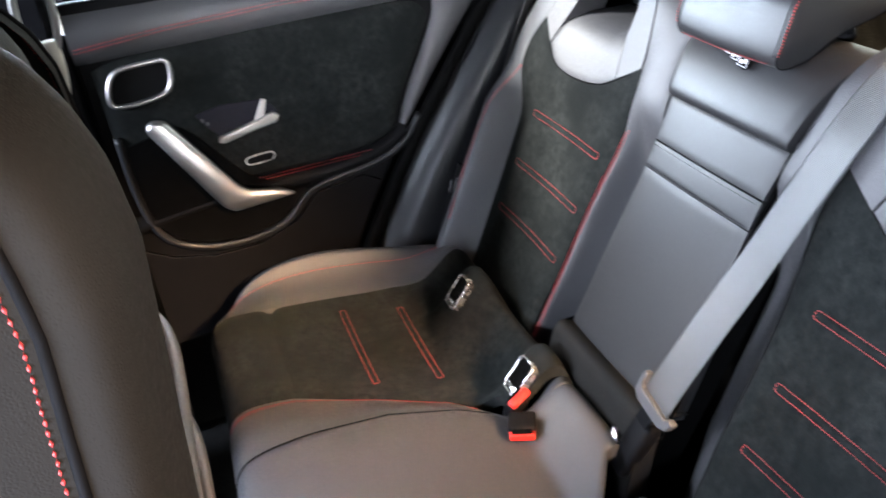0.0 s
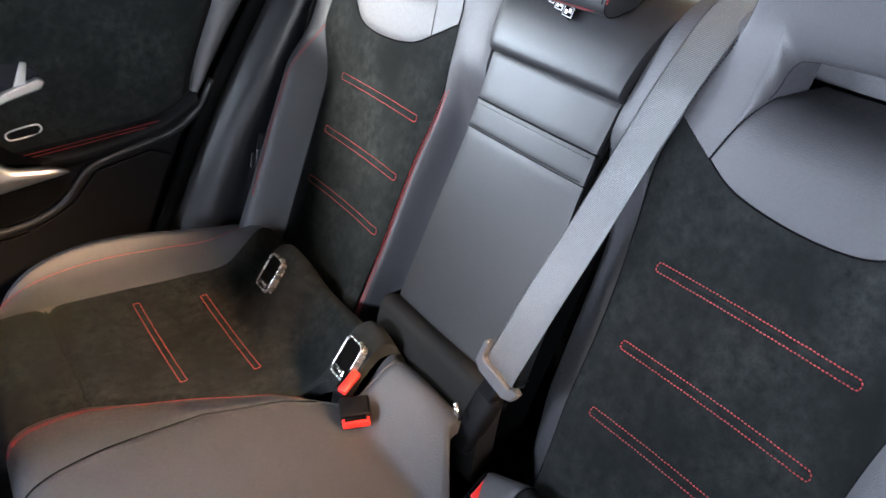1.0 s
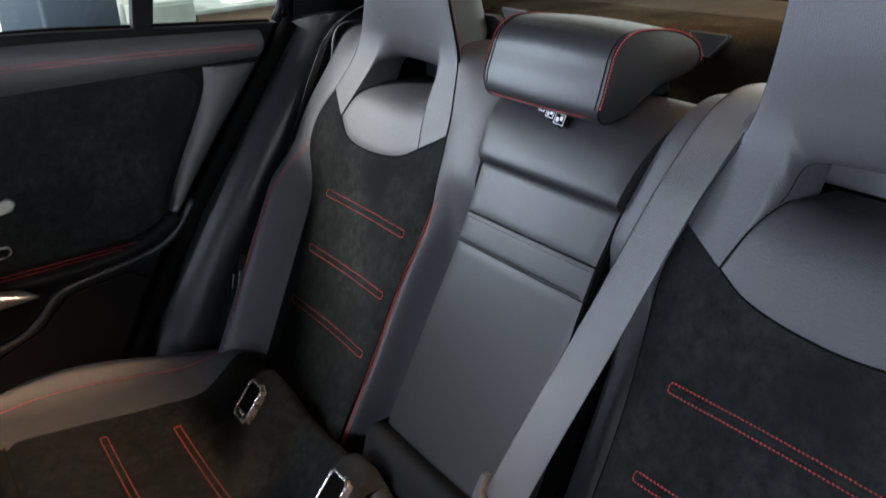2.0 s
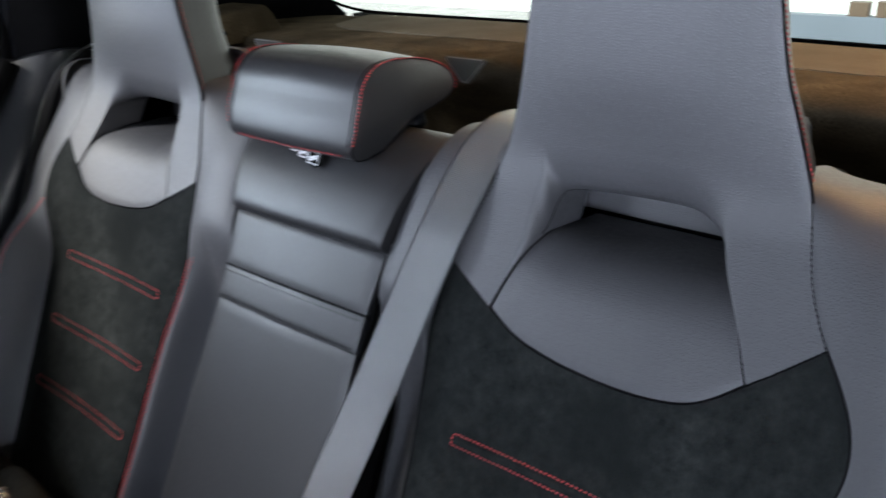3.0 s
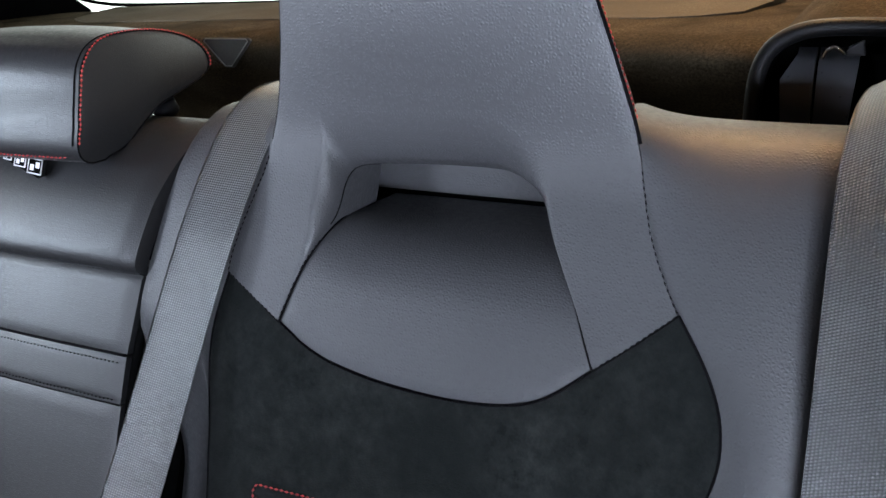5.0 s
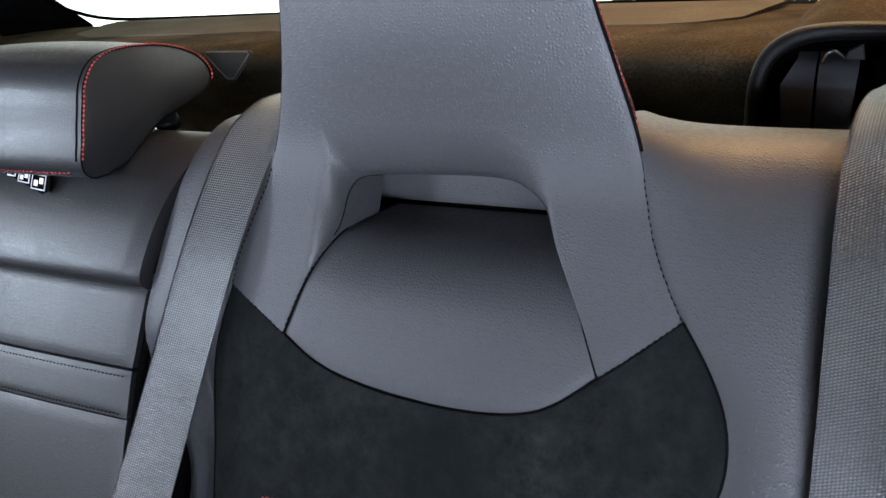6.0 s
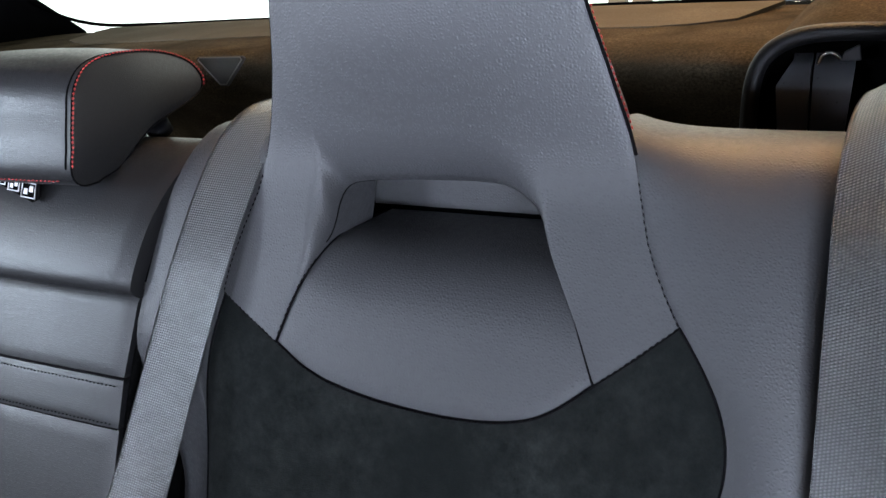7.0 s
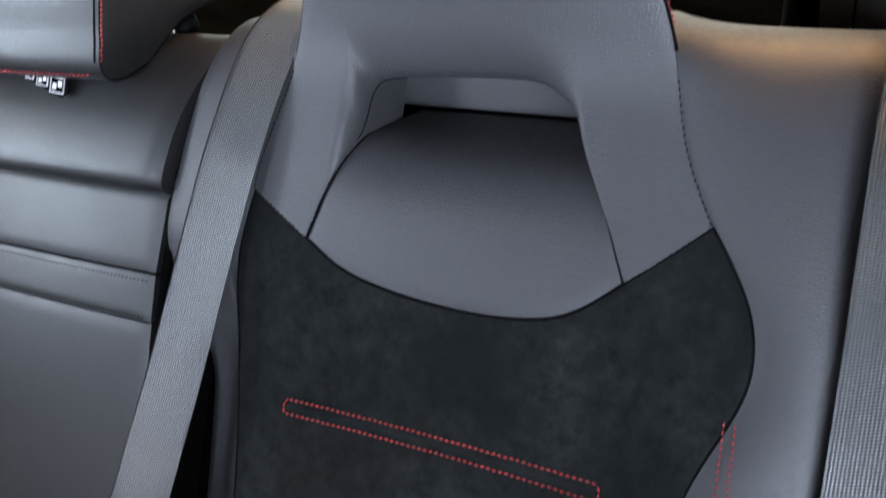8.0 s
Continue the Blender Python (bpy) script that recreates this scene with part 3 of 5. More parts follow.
outer_seat(-1, -0.022)


# ---- middle backrest with folding armrest ----
def middle_seat():
    seat = thing("middle_backrest", "narrow black leather middle backrest with a folding armrest", "car seat", (0, 0.5, 0.36))
    n = 30

    def panel(nm, outline_l, outline_r, s0, s1, depth, mat, k=30, skirt=(0, 0.03, -0.01), label=""):
        ss = np.linspace(s0, s1, k + 1)
        a = np.interp(ss, [p[1] for p in outline_l], [p[0] for p in outline_l])
        b = np.interp(ss, [p[1] for p in outline_r], [p[0] for p in outline_r])
        q = np.linspace(0, 1, n + 1)
        x = a[:, None] * (1 - q) + b[:, None] * q
        s = ss[:, None] * np.ones(n + 1)
        g2 = np.stack([x, s], -1)
        d = depth(q[None, :], s) + edge_dip(n, k, g2, 0.0012, 0.003)
        return part(nm, grid_mesh(nm, flat(x, s, d), mat, skirt), seat, label)

    right = [(0.126, -0.33), (0.119, -0.15), (0.113, -0.06), (0.1125, 0.0), (0.118, 0.066), (0.128, 0.13), (0.138, 0.19), (0.14, 0.25)]
    left = [(-x, s) for x, s in right]
    crown = lambda q, s: 0.004 * np.sin(np.pi * q)
    panel("armrest_face", left, right, -0.305, -0.0388, lambda q, s: -0.004 + crown(q, s), SMOOTH, 40, label="smooth leather armrest front")
    panel("armrest_band", left, right, -0.0380, -0.0005, lambda q, s: -0.003 + crown(q, s), SMOOTH, 8)
    panel("armrest_top", left, right, 0.0015, 0.070, lambda q, s: -0.003 + crown(q, s) - 0.004 * sm(s, 0.06, 0.070), SMOOTH, 14)
    hp = smooth_line([(0.066, -0.010), (0.064, 0.004), (0.070, 0.012), (0.10, 0.011), (0.13, 0.006), (0.165, -0.010), (0.188, -0.030), (0.200, -0.055), (0.200, -0.12)], 44)
    rows = []
    for sv, dv in hp:
        a = np.interp(sv, [p[1] for p in right], [p[0] for p in right])
        q = np.linspace(-1, 1, n + 1)
        rows.append(flat(q * a, sv, dv + 0.004 * (1 - q * q) - 0.004 * np.exp(-((1 - np.abs(q)) * a / 0.004) ** 1.5)))
    part("head_pad", grid_mesh("head_pad", np.array(rows), SMOOTH, (0, 0.01, -0.01)), seat, "padded leather upper section")
    for s, r in ((0.0005, 0.0013), (-0.0384, 0.0007)):
        x = np.linspace(-0.112, 0.112, 30)
        part("seam", tube("seam", flat(x, s, -0.0040 + 0.0035 * np.sin(np.linspace(0, np.pi, 30))), r, PIPING), seat, "black sewn seam")
    st = []
    for s in (-0.0055, -0.0345):
        x = np.linspace(-0.109, 0.109, 30)
        st.append(flat(x, s, 0.0005 + 0.0035 * np.sin(np.linspace(0, np.pi, 30)) - 0.003 * np.exp(-0.0055 / 0.006)))
    for row in st:
        part("black_stitching", stitches("black_stitching", [row], PIPING, 0.0040, 0.0034, 0.0007), seat)
    for sg, line in ((-1, left), (1, right)):
        ln = np.array(smooth_line(line, 60))
        ln = ln[ln[:, 1] < 0.19]
        part("seam", tube("seam", flat(ln[:, 0] + sg * 0.0025, ln[:, 1], -0.012 - 0.02 * sm(ln[:, 1], 0.12, 0.19)), 0.0035, BLACK), seat, "dark gap beside the armrest")
    # padded foot of the armrest
    xs3 = np.linspace(-0.125, 0.128, 20)
    foot = smooth_line([(-0.302, -0.012), (-0.300, 0.006), (-0.303, 0.018), (-0.312, 0.023), (-0.335, 0.020), (-0.40, 0.004), (-0.44, -0.01)], 22)
    # darker MATTE leather: the low light down here is put into its colour
    part("armrest_foot", grid_mesh("armrest_foot", np.stack([flat(xs3, s, dd) for s, dd in foot]), MATTE, (0, 0.03, 0)), seat, "padded leather foot of the armrest")
    back = np.stack([flat(np.linspace(-0.115, 0.115, 8), s, dd) for s, dd in ((-0.45, -0.03), (0.0, -0.035), (0.12, -0.06), (0.18, -0.09))])
    part("back_shell", grid_mesh("back_shell", back, BLACK, (0, 0.05, 0)), seat)
    return seat


middle_seat()


# ---- middle headrest ----
def middle_headrest():
    ob = thing("headrest", "low black leather headrest with red edge stitching on the middle seat", "headrest", (-0.02, 0.70, 0.84))
    cx = -0.0175
    # side outline (y, z), drawn round from the lower front edge
    side = smooth_line([(0.660, 0.838), (0.643, 0.839), (0.634, 0.850), (0.639, 0.872), (0.648, 0.894), (0.655, 0.912), (0.672, 0.927), (0.70, 0.930), (0.745, 0.924), (0.786, 0.910), (0.803, 0.895), (0.804, 0.881), (0.788, 0.874), (0.745, 0.869), (0.722, 0.866), (0.697, 0.852), (0.684, 0.842), (0.660, 0.839)], 96)
    half = np.interp(side[:, 1], [0.838, 0.87, 0.93], [0.093, 0.098, 0.095])
    half = half - 0.012 * sm(side[:, 0], 0.70, 0.82)
    q = np.sin(np.linspace(-1, 1, 21) * math.pi / 2)
    mid = side.mean(0)
    rows = []
    for (y, z), h in zip(side, half):
        rows.append(np.stack([cx + q * h, np.full(21, y) - 0.004 * (1 - q * q) * (y < 0.67), np.full(21, z) + 0.004 * (1 - q * q) * (z > 0.90)], -1))
    part("cushion", grid_mesh("cushion", np.array(rows), SMOOTH), ob, "smooth leather front and top")
    for sg in (-1, 1):
        ring = np.stack([cx + sg * half, side[:, 0], side[:, 1]], -1)
        fore, aft = int(np.argmin(side[:, 0])), int(np.argmax(side[:, 0]))
        over, under = side[fore:aft + 1], np.concatenate([side[aft:], side[1:fore + 1]])[::-1]
        uy = np.linspace(side[fore, 0] + 0.0004, side[aft, 0] - 0.0004, 34)
        hi, lo = np.interp(uy, over[:, 0], over[:, 1]), np.interp(uy, under[:, 0], under[:, 1])
        fill = []
        for v in np.linspace(0, 1, 15):
            z = lo * (1 - v) + hi * v
            h2 = np.interp(z, [0.838, 0.87, 0.93], [0.093, 0.098, 0.095]) - 0.012 * sm(uy, 0.70, 0.82)
            puff = 0.005 * math.sin(math.pi * v) ** 0.6 * np.sin(np.pi * np.linspace(0, 1, 34)) ** 0.6
            fill.append(np.stack([cx + sg * (h2 + puff), uy, z], -1))
        part("side_panel", grid_mesh("side_panel", np.array(fill), SMOOTH), ob, "dark leather side")
        part("edge_seam", tube("edge_seam", (ring + np.array([sg * 0.0005, 0, 0]))[:-1], 0.0007, PIPING, closed=True), ob)
        fold = ring[8:40] + np.array([-sg * 0.0045, -0.0006, 0.0002])
        part("front_fold", tube("front_fold", fold, 0.0007, PIPING), ob, "black fold beside the edge stitching")
        part("red_stitching", stitches("red_stitching", [ring[8:62] + np.array([sg * 0.0030, -0.0004, 0.0008])], THREAD, 0.0036, 0.0033, 0.0009), ob, "red stitching along the edge")
    bx = np.linspace(cx - 0.083, cx + 0.083, 40)
    part("red_stitching", stitches("red_stitching", [np.stack([bx, np.full(40, 0.6340) - 0.004 * (1 - ((bx - cx) / 0.085) ** 2), np.full(40, 0.8465)], -1)], THREAD), ob, "red stitching along the lower edge")
    for sg in (-1, 1):
        part("post", tube("post", [(cx + sg * 0.045, 0.765, 0.80), (cx + sg * 0.045, 0.755, 0.87)], 0.006, CHROME, 10), ob, "chrome post")
    part("lock_button", tube("lock_button", [(0.062, 0.748, 0.852), (0.062, 0.744, 0.862)], 0.011, PLASTIC, 14), ob)
    return ob


middle_headrest()


# ---- rear bench cushion ----
def bench():
    ob = thing("rear_bench_cushion", "black leather rear bench cushion with suede seats and red stitching", "car seat", (0, 0.2, 0.1))

    # lengthwise profile (y, z) of each seat's middle, from the front skirt to the ridge before the backrest
    seat_prof = smooth_line([(-0.075, 0.12), (-0.080, 0.24), (-0.072, 0.315), (-0.045, 0.342), (0.0, 0.346), (0.05, 0.341), (0.16, 0.327), (0.27, 0.314), (0.33, 0.318), (0.356, 0.338), (0.395, 0.385), (0.41, 0.388), (0.425, 0.375), (0.43, 0.33)], 150)
    mid_prof = smooth_line([(-0.075, 0.12), (-0.085, 0.26), (-0.075, 0.345), (-0.045, 0.374), (0.03, 0.380), (0.12, 0.372), (0.24, 0.361), (0.300, 0.355), (0.322, 0.350), (0.336, 0.357), (0.37, 0.379), (0.398, 0.397), (0.412, 0.396), (0.425, 0.378), (0.43, 0.33)], 150)
    lump_prof = smooth_line([(-0.075, 0.12), (-0.080, 0.24), (-0.072, 0.315), (-0.045, 0.342), (0.0, 0.346), (0.05, 0.341), (0.16, 0.327), (0.29, 0.314), (0.312, 0.332), (0.328, 0.353), (0.375, 0.411), (0.395, 0.424), (0.415, 0.415), (0.43, 0.34)], 150)
    lumps = (0.334, 0.082)
    bol_prof = smooth_line([(-0.06, 0.12), (-0.055, 0.24), (-0.035, 0.315), (0.0, 0.362), (0.05, 0.394), (0.14, 0.402), (0.22, 0.390), (0.30, 0.368), (0.36, 0.352), (0.40, 0.345), (0.43, 0.33), (0.445, 0.318), (0.45, 0.29)], 150)

    def strip(nm, m, stations, mat, dip=0.003, label="", rows=slice(None)):
        """stations: (x line over y, blend) from one border to the other; blend 0 seat, 1 middle or bolster."""
        grid = np.stack(stations, 1)[rows]
        g = grid.copy()
        r, c = g.shape[:2]
        w = np.linalg.norm(np.diff(g[r // 2], axis=0), axis=1)
        along = np.r_[0, np.cumsum(w)]
        dist = np.minimum(along, along[-1] - along)
        g[..., 2] -= (dip * np.exp(-(dist / 0.005) ** 1.5))[None, :]
        g[..., 0] *= m
        return part(nm, grid_mesh(nm, g, mat, (0, 0, -0.02)), ob, label)

    def line(prof, xs_y, xs_x):
        x = np.interp(prof[:, 0], xs_y, xs_x)
        return np.stack([x, prof[:, 0], prof[:, 1]], -1)

    ys = [-0.08, 0.04, 0.16, 0.28, 0.36, 0.43]
    out_x = [0.545, 0.533, 0.533, 0.528, 0.500, 0.47]
    for m in (-1, 1):
        if m < 0:
            iy, ix, sy, sx = [-0.08, 0.04, 0.16, 0.26, 0.31, 0.34, 0.43], [0.265, 0.250, 0.200, 0.150, 0.100, 0.055, 0.048], [-0.08, 0.04, 0.16, 0.26, 0.31, 0.34, 0.43], [0.122, 0.126, 0.124, 0.095, 0.065, 0.040, 0.034]
        else:
            iy, ix, sy, sx = ys, [0.265, 0.250, 0.215, 0.225, 0.235, 0.24], [-0.08, 0.04, 0.16, 0.28, 0.32, 0.41, 0.43], [0.122, 0.126, 0.150, 0.190, 0.200, 0.166, 0.168]
        e_in, e_out = line(seat_prof, iy, ix), line(seat_prof, ys, out_x)
        q = np.linspace(0, 1, 29)
        stations = []
        for f in q:
            p = e_in * (1 - f) + e_out * f
            wt = (np.exp(-((p[:, 0] - lumps[0]) / 0.060) ** 4) + np.exp(-((p[:, 0] - lumps[1]) / 0.042) ** 4)) if m < 0 else 0 * p[:, 0]
            lumped = np.stack([p[:, 0], lump_prof[:, 0], lump_prof[:, 1]], -1)
            p = p + (lumped - p) * np.clip(wt, 0, 1)[:, None]
            hollow = 0.012 * (2 * f - 1) ** 2
            fold = -0.013 * np.exp(-(np.abs(p[:, 1] - 0.045) / 0.009) ** 1.4) * (p[:, 2] > 0.3)
            p = p.copy()
            p[:, 2] += hollow * sm(p[:, 2], 0.28, 0.32) + fold
            stations.append(p)
        strip("seat_suede", m, stations, SUEDE, 0.004, "dark suede seat middle")
        crease = np.array([p[np.argmin(np.abs(p[:, 1] - 0.045) + (p[:, 2] < 0.3))] for p in stations]) * np.array([m, 1, 1])
        part("seam", tube("seam", crease + np.array([0, 0, 0.0006]), 0.0012, PIPING), ob, "black sewn seam")
        # leather beside the suede, rising to the middle cushion
        e_seam = line(mid_prof, sy, sx)
        if m > 0:
            e_seam[:, 2] -= 0.036 * sm(e_seam[:, 1], 0.28, 0.34)
        stations = []
        a0 = e_in + np.array([0, 0, 0.012])
        for f in np.linspace(0, 1, 12):
            p = a0 * (1 - f) + e_seam * f
            p = p + np.array([0, 0, 0.006]) * math.sin(math.pi * f) * (1 - sm(p[:, 1], 0.26, 0.32))[:, None]
            stations.append(p)
        strip("inner_bolster", m, stations, LEATHER, 0.003)
        # outer bolster: up from the suede to the ridge and over
        stations = []
        ridge = line(bol_prof, [-0.08, 0.0, 0.1, 0.45], [0.560, 0.592, 0.600, 0.600])
        outer = ridge + np.array([0.055, 0.0, -0.06])
        a0 = e_out + np.array([0, 0, 0.012])
        for f in np.linspace(0, 1, 12):
            p = a0 * (1 - f) + ridge * f
            p = p + np.array([0.012, 0, -0.004]) * math.sin(math.pi * f)
            stations.append(p)
        for f in np.linspace(0, 1, 9)[1:]:
            a = f * math.pi / 2
            stations.append(ridge + np.array([0.055 * math.sin(a), 0, -0.09 * (1 - math.cos(a))]))
        strip("outer_bolster", m, stations, LEATHER, 0.003)
        keep = (e_in[:, 1] > -0.07) & (e_in[:, 2] > 0.3)
        mirv = np.array([m, 1, 1])
        red_in = (e_in * 0.86 + e_seam * 0.14 + np.array([0, 0, 0.0135]))[keep]
        rr = a0 * 0.38 + ridge * 0.62 + np.array([0.0098, 0, -0.0022])
        rr = rr[(rr[:, 1] < 0.43) & (rr[:, 2] > 0.33)]
        rows = [red_in[red_in[:, 1] < (0.295 if m < 0 else 0.25)] * mirv, rr * mirv]
        for row in rows + [r + np.array([m * -0.005, 0, 0.0005]) for r in rows[:1]]:
            part("bolster_stitching", stitches("bolster_stitching", [row], THREAD, 0.0042, 0.0042, 0.0009), ob, "red stitching along the bolsters")
        lines = []
        zc = lambda y: np.maximum(np.interp(y, seat_prof[24:122, 0], seat_prof[24:122, 1]), np.interp(y, lump_prof[24:112, 0], lump_prof[24:112, 1]) if m < 0 else 0)
        for y0 in (0.171, 0.273):
            a, b, h = 0.246, 0.482, 0.005
            if y0 > 0.2:
                a, b = 0.222, 0.452
            loop = resample([(a, y0 - h), (b, y0 - h), (b, y0 + h), (a, y0 + h), (a, y0 - h)], 130)
            f = (loop[:, 0] - np.interp(loop[:, 1], iy, ix)) / (np.interp(loop[:, 1], ys, out_x) - np.interp(loop[:, 1], iy, ix))
            z = zc(loop[:, 1]) + 0.012 * (2 * f - 1) ** 2 + 0.0012
            lines.append(np.stack([m * loop[:, 0], loop[:, 1], z], -1))
        for row in lines:
            part("red_stitching", stitches("red_stitching", [row], THREAD, 0.0042, 0.004, 0.0010), ob, "red double stitching across the suede")
        sl = e_seam[(e_seam[:, 2] > 0.3) & (e_seam[:, 1] < 0.30)]
        part("seam", tube("seam", sl * mirv + np.array([0, 0, -0.0006]), 0.0010, PIPING), ob, "black sewn seam")
        part("seam", tube("seam", (e_in + np.array([0, 0, 0.008]))[keep] * mirv, 0.0013, PIPING), ob, "black sewn seam")
    # middle cushion
    e_l = line(mid_prof, [-0.08, 0.04, 0.16, 0.26, 0.31, 0.34, 0.43], [-0.122, -0.126, -0.124, -0.095, -0.065, -0.040, -0.034])
    e_r = line(mid_prof, [-0.08, 0.04, 0.16, 0.28, 0.32, 0.336, 0.395, 0.43], [0.122, 0.126, 0.150, 0.190, 0.196, 0.190, 0.107, 0.10])
    stations = []
    for f in np.linspace(-1, 1, 25):
        p = e_l * (0.5 - 0.5 * f) + e_r * (0.5 + 0.5 * f)
        p[:, 2] += 0.006 * (1 - f * f) * sm(p[:, 2], 0.2, 0.33)
        stations.append(p)
    strip("middle_cushion", 1, stations, LEATHER, 0.003, "plain leather middle cushion")
    bm_part("base", box_bm(-0.60, 0.60, -0.04, 0.42, 0.12, 0.26), BLACK, ob, "black cushion base")
    return ob


bench()


BEZEL = plain("satin_chrome", (0.40, 0.40, 0.40), 0.26, 0.9, relief=0.02, vary=0.05)


# ---- child-seat anchor pockets ----
def anchor_pocket(x, y, z):
    ob = thing("anchor_pocket", "chrome-framed child seat anchor pocket sunk in the cushion", "anchor pocket", (x, y, z), "child seat anchor pockets")
    tilt = Matrix.Translation((x, y, z)) @ Euler((radians(-40), 0, 0)).to_matrix().to_4x4()
    w, h = 0.0175, 0.0265

    def rounded(a, b, r, n=6):
        pts = []
        for cx, cz, st in ((a - r, b - r, 0), (-a + r, b - r, 90), (-a + r, -b + r, 180), (a - r, -b + r, 270)):
            for i in range(n + 1):
                t = radians(st + 90 * i / n)
                pts.append((cx + r * math.cos(t), cz + r * math.sin(t)))
        return pts

    loops = [np.array([tilt @ Vector((a, dy, b)) for a, b in rounded(w + o, h + o, 0.0075 + o * 0.6)]) for o, dy in ((0.0032, 0.006), (0.0032, -0.003), (0.0022, -0.0052), (0.0002, -0.0052), (-0.0008, -0.003), (-0.0008, 0.004))]
    bezel = np.array([np.vstack([lp, lp[:1]]) for lp in loops])
    part("frame", grid_mesh("frame", bezel, BEZEL), ob, "satin chrome frame")
    bm = box_bm(-0.012, 0.012, -0.0062, -0.003, -0.0235, -0.0150, 0.001)
    bm.transform(tilt)
    bm_part("badge", bm, CHROME, ob, "small round-cornered chrome badge")
    bm = slab_bm(rounded(w, h, 0.0075), "y", -0.0035, 0.012)
    bm.transform(tilt)
    bm_part("pocket", bm, BLACK, ob, "black pocket")
    anchor = [tilt @ Vector(p) for p in ((-0.009, -0.003, -0.020), (-0.005, -0.006, -0.018), (0.005, -0.006, -0.018), (0.009, -0.003, -0.020))]
    part("anchor_bar", tube("anchor_bar", anchor, 0.003, CHROME, 8), ob)
    return ob


first = anchor_pocket(-0.334, 0.356, 0.398)
copy_thing(first, Matrix.Translation((-0.077, 0.355, 0.397)))


# ---- seat belts and buckles ----
def strap(path, wide, width, name, parent, label=""):
    """A belt along 3D points; wide: the direction of its width at each point."""
    p = smooth_line(path, 70, 2)
    w = smooth_line(wide, 70, 2)
    w = w / np.linalg.norm(w, axis=1)[:, None]
    q = np.linspace(-0.5, 0.5, 9)
    g = p[:, None] + w[:, None] * (q[None, :, None] * width)
    tan = np.gradient(p, axis=0)
    nrm = np.cross(w, tan)
    nrm /= np.linalg.norm(nrm, axis=1)[:, None]
    g = g + nrm[:, None] * (0.0009 * np.cos(np.linspace(-1, 1, 9) * 1.4))[None, :, None]
    return part(name, grid_mesh(name, g, BELT, nrm.mean(0) * -0.0012, True), parent, label)


mid_belt = thing("seat_belt", "grey woven middle seat belt latched into its lower buckle", "seat belt", (0.2, 0.7, 0.86))
bp = [flat(0.209, 0.238, -0.12), flat(0.208, 0.240, -0.085), flat(0.207, 0.232, -0.052), flat(0.205, 0.216, -0.024), flat(0.201, 0.185, -0.002), flat(0.193, 0.12, 0.012), flat(0.181, 0.06, 0.013), flat(0.164, -0.07, 0.019), flat(0.152, -0.16, 0.028), flat(0.139, -0.262, 0.034), flat(0.137, -0.275, 0.033)]
cross = np.array([0.98, 0.0, -0.12])
wd = [np.array([1, 0, 0.0])] * 4 + [np.array([1.0, 0.05, -0.03]), cross, cross, cross, np.array([0.97, 0.06, -0.2]), np.array([0.96, 0.06, -0.24]), np.array([0.96, 0.06, -0.24])]
strap(bp, wd, 0.048, "webbing", mid_belt)


def tongue(centre, across, down, parent, mat):
    """The slotted plastic tongue at the end of a belt."""
    a, d = Vector(across).normalized(), Vector(down).normalized()
    nrm = a.cross(d).normalized()
    base = Matrix((a, d, nrm)).transposed().to_4x4()
    base.translation = Vector(centre)
    outline = [(-0.038, -0.020), (-0.031, -0.022), (-0.028, -0.004), (-0.024, 0.0), (0.024, 0.0), (0.028, -0.006), (0.037, -0.004), (0.034, 0.010), (0.022, 0.017), (-0.022, 0.017), (-0.034, 0.010)]
    bm = slab_bm(outline, "z", -0.006, 0.012, 0.002)
    bm.transform(base)
    bm_part("tongue", bm, mat, parent, "grey plastic belt tongue")
    bm = box_bm(-0.011, 0.011, 0.016, 0.040, -0.0015, 0.0015)
    bm.transform(base)
    bm_part("latch_plate", bm, PLASTIC, parent, "dark latch plate")


tongue(flat(0.139, -0.271, 0.034), (0.93, 0.05, -0.36), (-0.30, -0.35, -0.85), mid_belt, GREY)


def buckle(at, across, out, label, long=0.055):
    """A buckle whose red button looks along out; across is the direction of its width."""
    ob = thing("seat_belt_buckle", label, "belt buckle", at, "rear belt buckles")
    y = -Vector(out).normalized()
    x = (Vector(across) - y * y.dot(Vector(across))).normalized()
    m4 = Matrix((x, y, x.cross(y))).transposed().to_4x4()
    m4.translation = Vector(at)
    bm = box_bm(-0.020, 0.020, 0.0, long, -0.010, 0.010, 0.004, 2)
    bm.transform(m4)
    bm_part("body", bm, PLASTIC, ob, "black plastic buckle body", True)
    bm = box_bm(-0.018, 0.018, -0.007, 0.004, -0.0085, 0.0045, 0.0025, 2)
    bm.transform(m4)
    bm_part("press_button", bm, RED, ob, "bright red press button", True)
    bm = box_bm(-0.014, 0.014, -0.0055, 0.004, 0.0055, 0.008)
    bm.transform(m4)
    bm_part("slot", bm, BLACK, ob)
    return ob


buckle((0.006, 0.318, 0.370), (0.44, 0.90, 0.0), (0.88, -0.40, -0.10), "black belt buckle with red button lying on the middle cushion", 0.034)
buckle((-0.050, 0.338, 0.384), (-0.44, 0.90, 0.05), (0.45, -0.05, 0.85), "black belt buckle with red button tilted out of the seat gap", 0.05)
buckle((0.178, 0.392, 0.352), (-0.30, 0.90, 0.05), (0.45, -0.05, 0.85), "black belt buckle with red button beside the armrest foot", 0.05)
